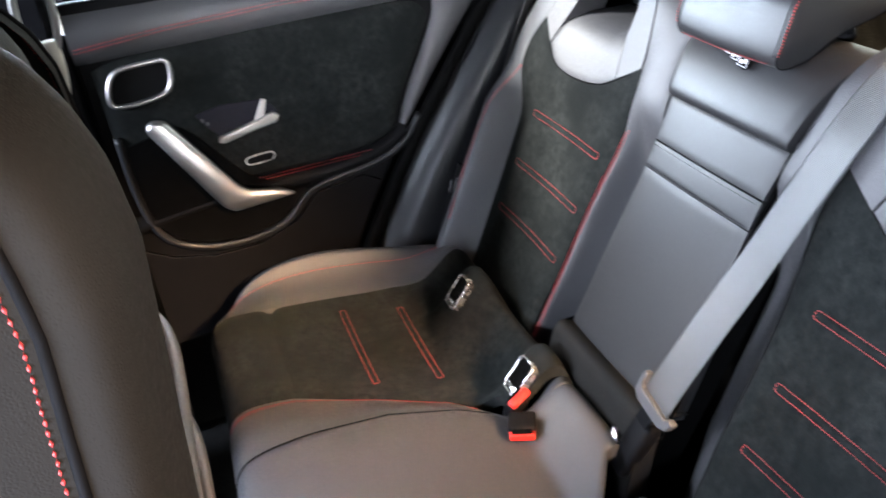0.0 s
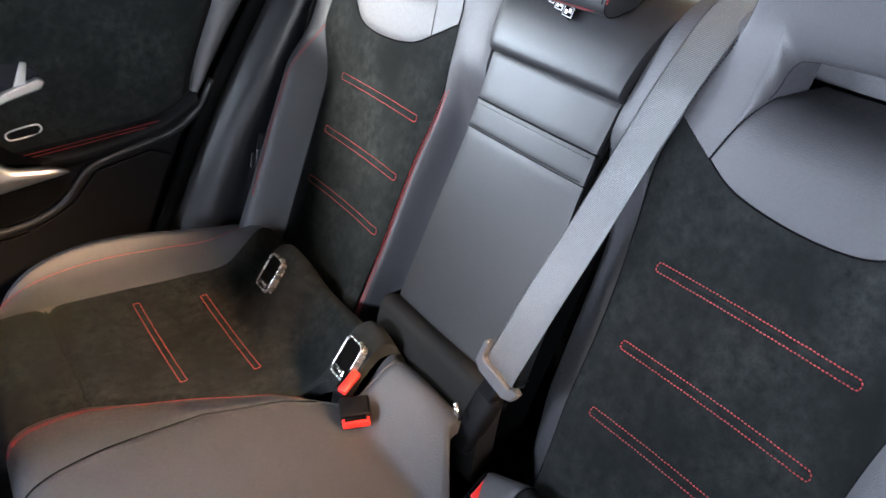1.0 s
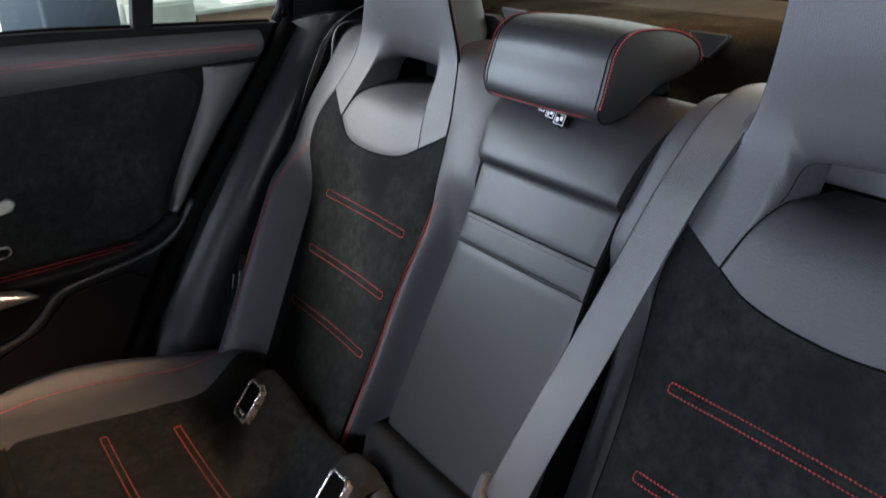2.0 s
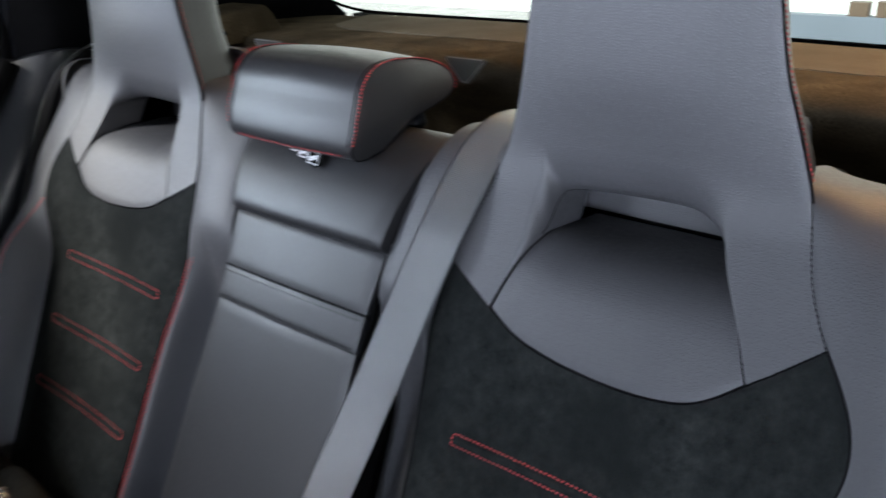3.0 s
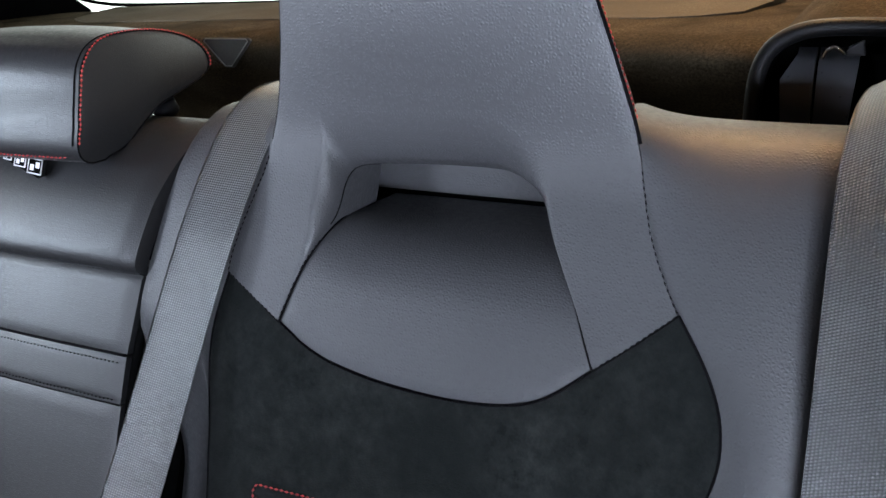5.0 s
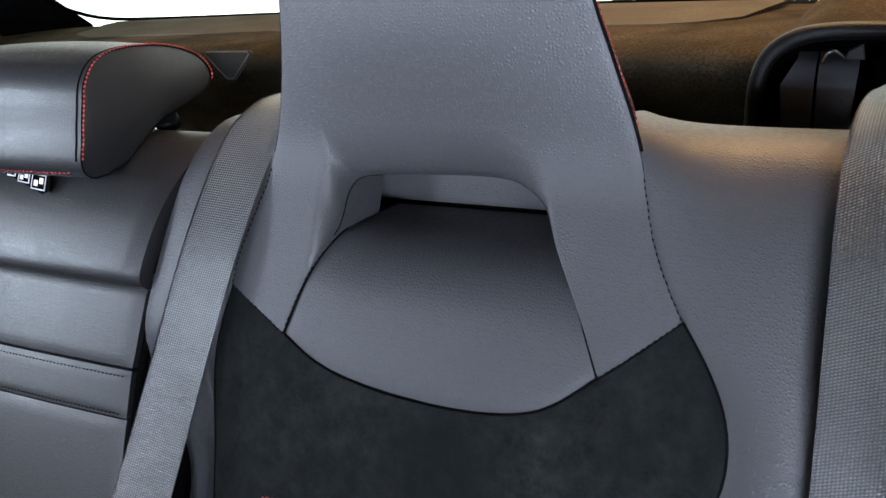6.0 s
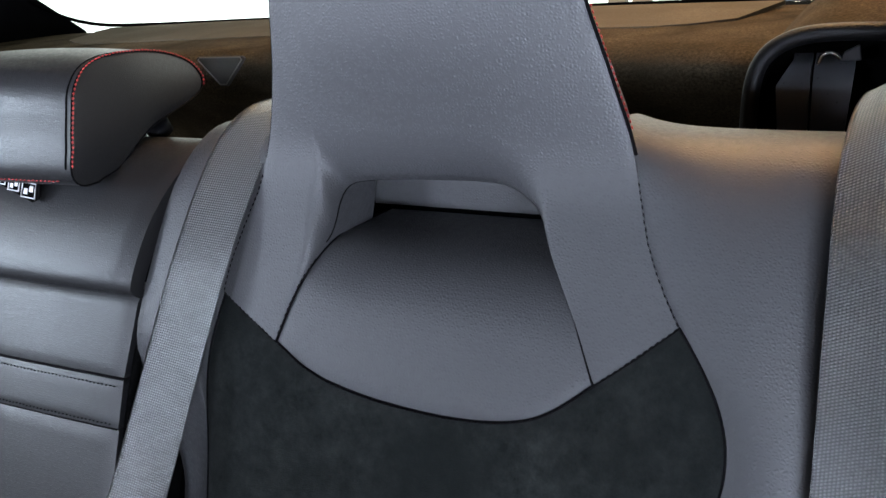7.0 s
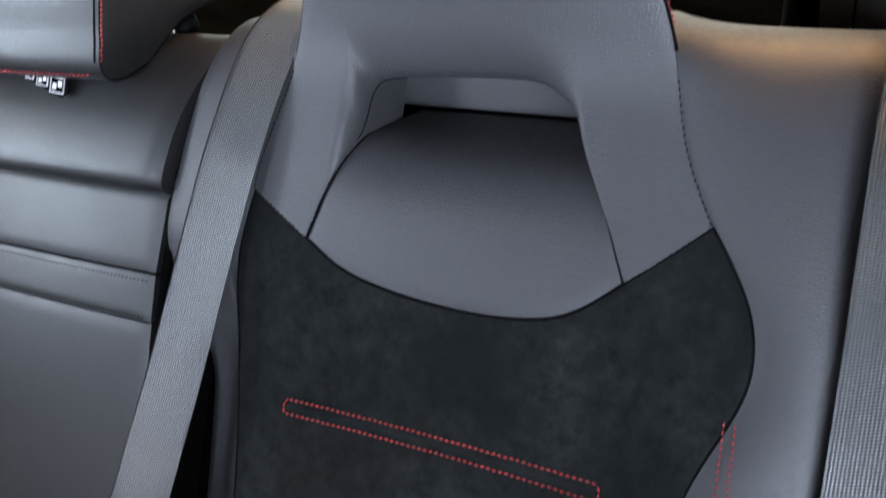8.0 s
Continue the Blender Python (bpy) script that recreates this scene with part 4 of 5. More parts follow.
# dark sleeve of the latched middle belt
sleeve = thing("belt_anchor_sleeve", "black plastic belt anchor sleeve in the seat gap", "belt anchor", (0.11, 0.42, 0.36))
bm = box_bm(-0.017, 0.017, -0.012, 0.012, -0.05, 0.04, 0.006, 2)
bm.transform(pose(0.115, 0.432, 0.395, -24, 12, 0))
bm_part("body", bm, PLASTIC, sleeve, "", True)
part("release_clip", tube("release_clip", [(0.098, 0.412, 0.418), (0.104, 0.408, 0.408), (0.110, 0.410, 0.400)], 0.0035, CHROME, 8), sleeve, "small steel clip")

right_belt = thing("seat_belt", "grey woven seat belt hanging over the shoulder of the rear seat", "seat belt", (0.62, 0.8, 0.86))
rp = [(0.655, 0.92, 0.80), (0.648, 0.875, 0.850), (0.636, 0.82, 0.888), (0.625, 0.762, 0.901), (0.618, 0.712, 0.893), (0.616, 0.672, 0.862), (0.618, 0.632, 0.797), (0.620, 0.582, 0.695), (0.62, 0.525, 0.575), (0.622, 0.47, 0.44)]
strap(rp, [(0.8, 0.2, 0.6)] * 2 + [(0.8, 0.15, 0.62)] * 2 + [(0.92, 0.1, 0.38), (0.99, 0.08, 0.12)] + [(1, 0.06, 0.0)] * 4, 0.047, "webbing", right_belt)
left_belt = thing("seat_belt", "grey woven seat belt hanging beside the far rear seat", "seat belt", (-0.61, 0.7, 0.86))
lp = [(-0.600, 0.90, 0.87), (-0.604, 0.80, 0.90), (-0.606, 0.72, 0.885), (-0.608, 0.672, 0.845), (-0.61, 0.63, 0.755), (-0.612, 0.58, 0.64), (-0.613, 0.53, 0.55), (-0.615, 0.495, 0.49)]
strap(lp, [(-0.8, 0.6, 0.0)] * 2 + [(-0.62, 0.76, -0.15)] * 6, 0.047, "webbing", left_belt)
tongue((-0.615, 0.490, 0.487), (-0.62, 0.76, -0.15), (0.0, -0.40, -0.9), left_belt, PLASTIC)
bm = box_bm(-0.03, 0.03, -0.012, 0.012, -0.01, 0.01, 0.004, 2)
bm.transform(pose(0.622, 0.478, 0.436, -25, 0, 0))
bm_part("anchor", bm, PLASTIC, right_belt, "black plastic belt anchor")
tag = thing("belt_label", "small white printed belt label with unreadable lines", "label", (-0.645, 0.468, 0.45))
for off in (0.0, 0.010):
    bm = box_bm(-0.001, 0.001, -0.004 , 0.004, -0.013, 0.013)
    bm.transform(Matrix.Translation((-0.640, 0.462 + off * 1.2, 0.445 + off * 0.6)) @ Euler((radians(-22), 0, radians(30))).to_matrix().to_4x4())
    bm_part("strip", bm, GREY if off == 0 else CHROME, tag)


# ---- far rear door ----
RECESS = plain("violet_black_plastic", (0.006, 0.0055, 0.010), 0.45, noise_scale=200, relief=0.05, gloss=0.15)


def far_door():
    ob = thing("car_door", "closed car door lined in black leather and suede with aluminium handle", "car door", (-0.72, 0.1, 0.3))
    X0 = -0.712
    rear = [(0.635, 0.868), (0.60, 0.812), (0.50, 0.69), (0.413, 0.575), (0.345, 0.47), (0.262, 0.325), (0.22, 0.22)]
    panel = [(-0.155, 0.22)] + rear[::-1] + [(0.427, 0.885), (0.27, 0.899), (0.0, 0.915), (-0.155, 0.92)]
    bm_part("lining", slab_bm(panel, "x", X0 - 0.05, 0.05, 0.004), PLASTIC, ob, "dark plastic door lining")
    # padded leather top, rolled towards the window
    yy = np.linspace(-0.155, 0.60, 50)
    topz = np.interp(yy, [-0.155, 0.0, 0.27, 0.43, 0.63], [0.92, 0.915, 0.899, 0.885, 0.868])
    rows = []
    for f, out in ((0.0, -0.035), (0.1, -0.012), (0.25, 0.006), (0.5, 0.016), (0.75, 0.014), (0.92, 0.008), (1.0, 0.0)):
        z = topz * (1 - f) + 0.816 * f
        yyy = np.minimum(yy, np.interp(z, [0.80, 0.868], [0.60, 0.63]) - 0.015)
        rows.append(np.stack([np.full(50, X0 + 0.002) + out, yyy, z], -1))
    part("upper_pad", grid_mesh("upper_pad", np.array(rows), LEATHER, (-0.01, 0, 0)), ob, "padded black leather door top")
    y2 = np.linspace(-0.15, 0.585, 90)
    z2 = np.interp(y2, [-0.15, 0.0, 0.2, 0.40, 0.6], [0.846, 0.856, 0.860, 0.852, 0.838])
    for dz in (0.0, -0.006):
        part("red_stitching", stitches("red_stitching", [np.stack([np.full(90, X0 + 0.0195), y2, z2 + dz], -1)], THREAD, 0.0042, 0.004, 0.0011), ob, "red stitching along the door top")
    # suede middle field
    top = smooth_line([(-0.135, 0.800), (-0.10, 0.814), (0.1, 0.819), (0.3, 0.819), (0.44, 0.814), (0.470, 0.800), (0.478, 0.775)], 60)
    low = smooth_line([(-0.135, 0.55), (0.06, 0.545), (0.2, 0.545), (0.33, 0.548), (0.372, 0.56)], 60)
    g2 = coons(low, [(0.372, 0.56), (0.392, 0.62), (0.478, 0.775)], top, [(-0.135, 0.55), (-0.135, 0.800)], 50, 24)
    dip = edge_dip(50, 24, g2, 0.007, 0.010)
    g = np.stack([X0 + 0.009 + dip + 0.006 * np.sin(np.pi * np.linspace(0, 1, 25))[:, None], g2[..., 0], g2[..., 1]], -1)
    part("suede_field", grid_mesh("suede_field", g, SUEDE, (-0.01, 0, 0)), ob, "dark suede door field")
    y3 = np.linspace(0.085, 0.365, 70)
    z3 = np.interp(y3, [-0.1, 0.06, 0.33, 0.37], [0.545, 0.540, 0.541, 0.552])
    for dz in (0.0, -0.006):
        part("red_stitching", stitches("red_stitching", [np.stack([np.full(70, X0 + 0.013), y3, z3 + dz], -1)], THREAD, 0.0042, 0.004, 0.0011), ob, "red stitching above the armrest")
    # slanting leather panel between the field and the door's rear edge
    fore = smooth_line([(0.386, 0.556), (0.402, 0.615), (0.490, 0.772), (0.491, 0.812)], 30)
    aft = smooth_line([(0.418, 0.590), (0.492, 0.690), (0.586, 0.806)], 30)
    g2 = coons([fore[0], aft[0]], aft, [fore[-1], aft[-1]], fore, 14, 30)
    g = np.stack([X0 + 0.007 + 0.006 * np.sin(np.pi * np.linspace(0, 1, 15))[None, :] + edge_dip(14, 30, g2, 0.004, 0.006), g2[..., 0], g2[..., 1]], -1)
    part("rear_panel", grid_mesh("rear_panel", g, LEATHER, (-0.012, 0, 0)), ob, "padded leather panel at the door's rear edge")
    # armrest shelf and lower pocket
    arm = smooth_line([(-0.14, 0.50), (0.0, 0.515), (0.12, 0.52), (0.18, 0.515), (0.26, 0.518), (0.34, 0.532), (0.40, 0.565)], 40)
    rows = []
    for f, out, dz in ((0, 0.004, 0.018), (1, 0.012, 0.012), (2, 0.018, 0.004), (3, 0.019, -0.004), (4, 0.014, -0.012), (5, 0.004, -0.02)):
        rows.append(np.stack([np.full(40, X0 + out), arm[:, 0], arm[:, 1] + dz], -1))
    part("armrest", grid_mesh("armrest", np.array(rows), PLASTIC, (-0.01, 0, 0)), ob, "black leather door armrest")
    rim = smooth_line([(-0.128, 0.68), (-0.13, 0.58), (-0.116, 0.48), (-0.07, 0.437), (0.0, 0.417), (0.08, 0.418), (0.14, 0.438), (0.175, 0.482), (0.21, 0.498), (0.35, 0.514), (0.40, 0.545), (0.434, 0.592)], 70)
    part("pocket_rim", tube("pocket_rim", np.stack([np.full(70, X0 + 0.012), rim[:, 0], rim[:, 1]], -1), 0.0075, SATIN, 10), ob, "moulded rim of the door pocket")
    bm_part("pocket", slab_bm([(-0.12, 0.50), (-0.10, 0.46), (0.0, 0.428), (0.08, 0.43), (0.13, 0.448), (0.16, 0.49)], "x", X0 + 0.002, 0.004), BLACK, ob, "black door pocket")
    bm_part("lower_panel", slab_bm([(-0.15, 0.23), (0.215, 0.23), (0.25, 0.32), (0.335, 0.47), (0.30, 0.49), (0.20, 0.478), (0.15, 0.43), (0.07, 0.40), (-0.02, 0.40), (-0.10, 0.42), (-0.15, 0.45)], "x", X0 + 0.001, 0.008, 0.002), PLASTIC, ob, "black plastic lower door panel")
    # black sheet: the shadow round the pull handle, put in as colour
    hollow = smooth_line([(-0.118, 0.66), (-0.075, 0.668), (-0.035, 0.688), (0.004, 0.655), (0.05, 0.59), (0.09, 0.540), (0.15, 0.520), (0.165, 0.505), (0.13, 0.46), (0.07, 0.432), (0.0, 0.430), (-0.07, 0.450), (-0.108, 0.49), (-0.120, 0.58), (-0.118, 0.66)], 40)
    bm_part("pocket_shade", slab_bm([tuple(p) for p in hollow[:-1]], "x", X0 + 0.0150, 0.0025), BLACK, ob, "black sheet painting the shade behind the pull handle")
    # pull handle
    pull = [(-0.078, 0.690), (-0.066, 0.708), (-0.040, 0.703), (0.056, 0.548), (0.075, 0.534), (0.128, 0.524), (0.160, 0.504), (0.036, 0.498), (0.018, 0.512)]
    bm_part("pull_handle", slab_bm(pull, "x", X0 + 0.030, 0.022, 0.009), ALUMINIUM, ob, "brushed aluminium pull handle", True)
    bm_part("pull_mount", slab_bm([(0.02, 0.52), (0.07, 0.535), (0.12, 0.52), (0.05, 0.50)], "x", X0, 0.032, 0.003), PLASTIC, ob)
    # door opener
    bm_part("opener_recess", slab_bm([(0.012, 0.690), (0.06, 0.699), (0.128, 0.694), (0.150, 0.680), (0.163, 0.655), (0.14, 0.640), (0.05, 0.638), (0.03, 0.660)], "x", X0 + 0.012, 0.0045, 0.001), RECESS, ob, "dark glossy opener recess")
    blade = [(0.040, 0.634), (0.044, 0.643), (0.085, 0.652), (0.120, 0.660), (0.150, 0.668), (0.160, 0.660), (0.152, 0.648), (0.100, 0.640), (0.052, 0.630)]
    opener = bm_part("opener_lever", slab_bm(blade, "x", X0 + 0.018, 0.014, 0.003), ALUMINIUM, ob, "silver door opener blade")
    bm_part("opener_arm", slab_bm([(0.112, 0.655), (0.132, 0.660), (0.143, 0.692), (0.134, 0.695)], "x", X0 + 0.017, 0.006, 0.001), ALUMINIUM, opener)
    for yk in (0.020, 0.028):
        bm_part("lock_icon", box_bm(X0 + 0.016, X0 + 0.0175, yk, yk + 0.005, 0.675 - (yk - 0.02), 0.681 - (yk - 0.02)), GREY, ob)
    # window switch
    ring = smooth_line([(0.080, 0.580), (0.082, 0.588), (0.132, 0.591), (0.136, 0.583), (0.134, 0.574), (0.083, 0.571), (0.080, 0.580)], 30)
    part("switch_frame", tube("switch_frame", np.stack([np.full(30, X0 + 0.0175), ring[:, 0], ring[:, 1]], -1), 0.0016, ALUMINIUM, 6), ob, "silver-framed window switch")
    bm_part("switch_key", box_bm(X0 + 0.014, X0 + 0.020, 0.086, 0.130, 0.574, 0.587, 0.002), PLASTIC, ob)
    # trim loop of the loudspeaker
    loop = smooth_line([(-0.020, 0.802), (-0.07, 0.802), (-0.098, 0.798), (-0.113, 0.780), (-0.122, 0.745), (-0.112, 0.734), (-0.06, 0.735), (-0.022, 0.742), (-0.010, 0.760), (-0.006, 0.790), (-0.012, 0.801), (-0.020, 0.802)], 60)
    part("speaker_frame", tube("speaker_frame", np.stack([np.full(60, X0 + 0.018), loop[:, 0], loop[:, 1]], -1), 0.0046, ALUMINIUM, 8), ob, "silver loudspeaker frame")
    bm_part("speaker_cover", slab_bm([tuple(p) for p in loop[:-1:3]], "x", X0 + 0.008, 0.006), PLASTIC, ob, "black loudspeaker cover")
    # window frame bars
    bm_part("window_bar", slab_bm([(0.391, 0.885), (0.424, 0.882), (0.450, 1.02), (0.47, 1.14), (0.435, 1.15), (0.411, 1.02)], "x", X0 - 0.025, 0.02, 0.003), PLASTIC, ob, "black window divider bar")
    arch = smooth_line([(0.640, 0.868), (0.658, 0.90), (0.652, 0.93), (0.625, 0.96), (0.585, 0.99), (0.50, 1.05), (0.40, 1.11), (0.2, 1.18), (0.0, 1.21), (-0.16, 1.215)], 50)
    part("window_frame", tube("window_frame", np.stack([X0 - 0.012 + np.interp(arch[:, 1], [0.87, 1.2], [0, 0.08]), arch[:, 0], arch[:, 1]], -1), 0.011, PLASTIC, 8), ob, "black window frame")
    bm_part("window_seal", slab_bm([(-0.155, 0.918), (0.27, 0.897), (0.63, 0.866), (0.63, 0.872), (0.27, 0.903), (-0.155, 0.924)], "x", X0 - 0.03, 0.012), BLACK, ob)
    return ob


far_door()
side_glass = structure("window_2", "clear side window of the far rear door", "window", slab_bm([(-0.16, 0.90), (0.63, 0.86), (0.65, 0.90), (0.64, 0.94), (0.58, 0.99), (0.40, 1.11), (0.2, 1.18), (-0.16, 1.215)], "x", -0.738, 0.003), GLASS)
side_glass.visible_shadow = False
# dark bodywork between the window's edge and the roof pillar
structure("trim_3", "black upper lining round the far rear window corner", "trim", slab_bm([(0.652, 0.862), (0.662, 0.90), (0.655, 0.935), (0.628, 0.966), (0.588, 0.996), (0.50, 1.056), (0.40, 1.116), (0.2, 1.186), (0.0, 1.216), (-0.3, 1.22), (-0.3, 1.30), (0.55, 1.30), (0.80, 1.12), (0.95, 0.95), (0.95, 0.80), (0.70, 0.80)], "x", -0.735, 0.012), HEADLINER)
structure("trim_4", "black door rubber seal along the rear door opening", "trim", me=tube("trim_4", [(-0.700, 0.655, 0.868), (-0.700, 0.622, 0.825), (-0.700, 0.53, 0.70), (-0.700, 0.436, 0.575), (-0.700, 0.368, 0.47), (-0.700, 0.283, 0.325), (-0.70, 0.24, 0.22)], 0.014, BLACK, 10))


def side_trim(m, tag):
    """Satin moulding between door opening and backrest, over the wheel arch."""
    front = smooth_line([(0.66, 0.868), (0.635, 0.82), (0.545, 0.70), (0.455, 0.575), (0.385, 0.47), (0.30, 0.325), (0.255, 0.20)], 40)
    rows = []
    for f in np.linspace(0, 1, 16):
        bulge = math.sin(math.pi * min(1, f * 1.25)) * 0.022
        x = -(0.700 - 0.058 * f) + bulge
        rows.append(np.stack([np.full(40, -m * x), front[:, 0] + 0.165 * f * np.interp(front[:, 1], [0.2, 0.5, 0.87], [0.9, 0.8, 0.75]), front[:, 1] + 0.012 * math.sin(math.pi * f)], -1))
    return structure(tag, "satin grey moulded side trim between door and rear seat", "trim", me=grid_mesh(tag, np.array(rows), SATIN, (m * 0.03, 0, 0)))


side_trim(-1, "trim_5")
side_trim(1, "trim_6")
structure("trim_7", "black lower gap lining behind the rear seats", "trim", box_bm(-0.70, 0.70, 0.67, 0.80, 0.10, 0.60), BLACK)
structure("trim_8", "black plastic lining behind the seat shoulders", "trim", slab_bm([(0.72, 0.60), (0.83, 0.765), (0.80, 0.60)], "x", -0.70, 1.40), BLACK)


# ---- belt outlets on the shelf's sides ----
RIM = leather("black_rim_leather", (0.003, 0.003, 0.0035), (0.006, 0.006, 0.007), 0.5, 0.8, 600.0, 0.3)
GUIDE = plain("satin_guide_plastic", (0.075, 0.076, 0.084), 0.32, noise_scale=300, relief=0, vary=0.08, gloss=0.6)


def belt_outlet(m):
    ob = thing("belt_outlet", "black plastic seat belt outlet under a felt-covered pillar cap", "belt outlet", (m * 0.58, 0.95, 0.84), "rear belt outlets")
    # domed felt cap
    rows = []
    for f in np.linspace(0, 1, 18):
        u = np.linspace(0, 1, 24)
        x = 0.524 + 0.006 * f + 0.18 * u
        crown = 0.903 + 0.010 * f
        z = 0.866 + (crown - 0.866) * np.sin(np.clip(u * 5.0, 0, math.pi / 2))
        rows.append(np.stack([m * x, np.full(24, 0.888 + 0.17 * f), z], -1))
    part("cap", grid_mesh("cap", np.array(rows), FELT, (0, 0, -0.002)), ob, "felt pillar cap")
    edge = smooth_line([(0.527, 0.889, 0.800), (0.527, 0.889, 0.840), (0.529, 0.889, 0.868), (0.537, 0.889, 0.886), (0.556, 0.889, 0.898), (0.583, 0.889, 0.901), (0.62, 0.889, 0.900), (0.66, 0.889, 0.898)], 48) * np.array([m, 1, 1])
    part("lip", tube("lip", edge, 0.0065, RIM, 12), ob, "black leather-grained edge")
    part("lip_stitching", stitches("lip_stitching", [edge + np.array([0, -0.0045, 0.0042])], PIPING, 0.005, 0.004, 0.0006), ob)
    # black plate and strip give the outlet's inner shade as plain colour
    bm_part("throat", slab_bm([(m * 0.527, 0.78), (m * 0.530, 0.86), (m * 0.540, 0.884), (m * 0.66, 0.897), (m * 0.66, 0.78)], "y", 0.925, 0.02), BLACK, ob, "black plate standing for the dark hollow")
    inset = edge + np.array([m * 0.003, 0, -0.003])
    part("cap_shade", grid_mesh("cap_shade", np.stack([inset, inset + np.array([m * 0.002, 0.02, -0.003]), inset + np.array([m * 0.003, 0.037, -0.005])]), BLACK), ob, "black strip painting the shade under the cap")
    # guide: a sloping upper face over an upright plate, beside a wedge-shaped ledge
    for nm, x0, x1, mat in (("bracket", 0.5705, 0.598, GUIDE), ("ledge", 0.545, 0.5685, GUIDE)):
        taper = 0.010 if nm == "ledge" else 0.0
        rows = []
        for y, z, cut in ((0.935, 0.882, 1.0), (0.914, 0.876, 1.0), (0.902, 0.872, 0.7), (0.897, 0.860, 0.0), (0.8965, 0.856, 0.0), (0.898, 0.83, 0.2), (0.900, 0.79, 0.3)):
            rows.append(np.stack([m * np.linspace(x0 + taper * cut, x1 - (0.002 if nm == "bracket" else 0.0) * (0.875 - z) / 0.03, 8), np.full(8, y), np.full(8, z)], -1))
        part(nm, grid_mesh(nm, np.array(rows), mat, (0, 0.012, -0.004)), ob, "satin grey belt guide")
    part("spring_clip", tube("spring_clip", smooth_line([(m * 0.573, 0.897, 0.876), (m * 0.576, 0.895, 0.884), (m * 0.582, 0.895, 0.886), (m * 0.588, 0.896, 0.880)], 16), 0.0017, CHROME, 8), ob, "shiny steel spring")
    bm_part("clip_plate", slab_bm([(m * 0.588, 0.878), (m * 0.590, 0.884), (m * 0.600, 0.889), (m * 0.602, 0.878)], "y", 0.898, 0.006, 0.001), GREY, ob, "pale plastic clip")
    return ob


belt_outlet(1)
belt_outlet(-1)


# ---- tether anchor covers on the shelf ----
EDGE_PLASTIC = plain("pale_plastic_edge", (0.21, 0.20, 0.18), 0.5, relief=0, gloss=0.3)
SHELF_PLASTIC = plain("grey_brown_plastic", (0.075, 0.070, 0.062), 0.6, noise_scale=500, relief=0.15, gloss=0.2)


def tether_cover(x):
    ob = thing("tether_anchor_cover", "small black plastic tether anchor cover on the parcel shelf", "anchor cover", (x, 0.99, 0.83), "tether anchor covers")
    outline = [(-0.036, 0.014), (-0.033, 0.017), (0.033, 0.017), (0.036, 0.014), (0.010, -0.017), (0.000, -0.017)]
    bm = slab_bm(outline, "z", -0.002, 0.0045, 0.0012)
    bm.transform(pose(x, 0.9855 - 0.05 * (x / 0.7) ** 2, 0.857, 76, 0, 0))
    bm_part("flap", bm, SHELF_PLASTIC, ob)
    turn = pose(x, 0.9855 - 0.05 * (x / 0.7) ** 2, 0.857, 76, 0, 0)
    rim = [turn @ Vector((a * 0.9, b * 0.9, 0.003)) for a, b in outline]
    part("rim", tube("rim", rim, 0.0008, EDGE_PLASTIC, 6, True), ob, "paler rim")
    return ob


tether_cover(-0.066)
tether_cover(-0.46)


# ---- warning label hanging under the middle headrest ----
def warning_label():
    ob = thing("warning_label", "small black and white folded warning label under the headrest", "label", (-0.02, 0.66, 0.83))
    base = Matrix.Translation((-0.006, 0.650, 0.833)) @ Euler((radians(-22), radians(8), radians(4))).to_matrix().to_4x4() @ Matrix.Scale(0.66, 4)
    bm = slab_bm([(-0.050, 0.012), (0.032, 0.012), (0.034, -0.010), (0.024, -0.016), (-0.046, 0.002)], "y", -0.0004, 0.0008)
    bm.transform(base)
    bm_part("card", bm, BLACK, ob, "black label card")
    for x0, w, z0, h in ((-0.034, 0.012, -0.001, 0.009), (-0.016, 0.017, -0.006, 0.014), (0.006, 0.021, -0.011, 0.018)):
        ring = [base @ Vector((a, -0.0010, b)) for a, b in ((x0, z0), (x0 + w, z0), (x0 + w, z0 + h), (x0, z0 + h))]
        part("printed_border", tube("printed_border", ring, 0.0007, WHITE, 4, True), ob, "white printed border")
        for k in range(2):
            bm = box_bm(x0 + w * (0.15 + 0.4 * k), x0 + w * (0.42 + 0.4 * k), -0.0012, -0.0006, z0 + h * (0.2 + 0.2 * k), z0 + h * (0.6 + 0.2 * k))
            bm.transform(base)
            bm_part("printed_mark", bm, WHITE, ob)
    return ob


WHITE = plain("white_print", (0.55, 0.55, 0.55), 0.5, relief=0)
warning_label()


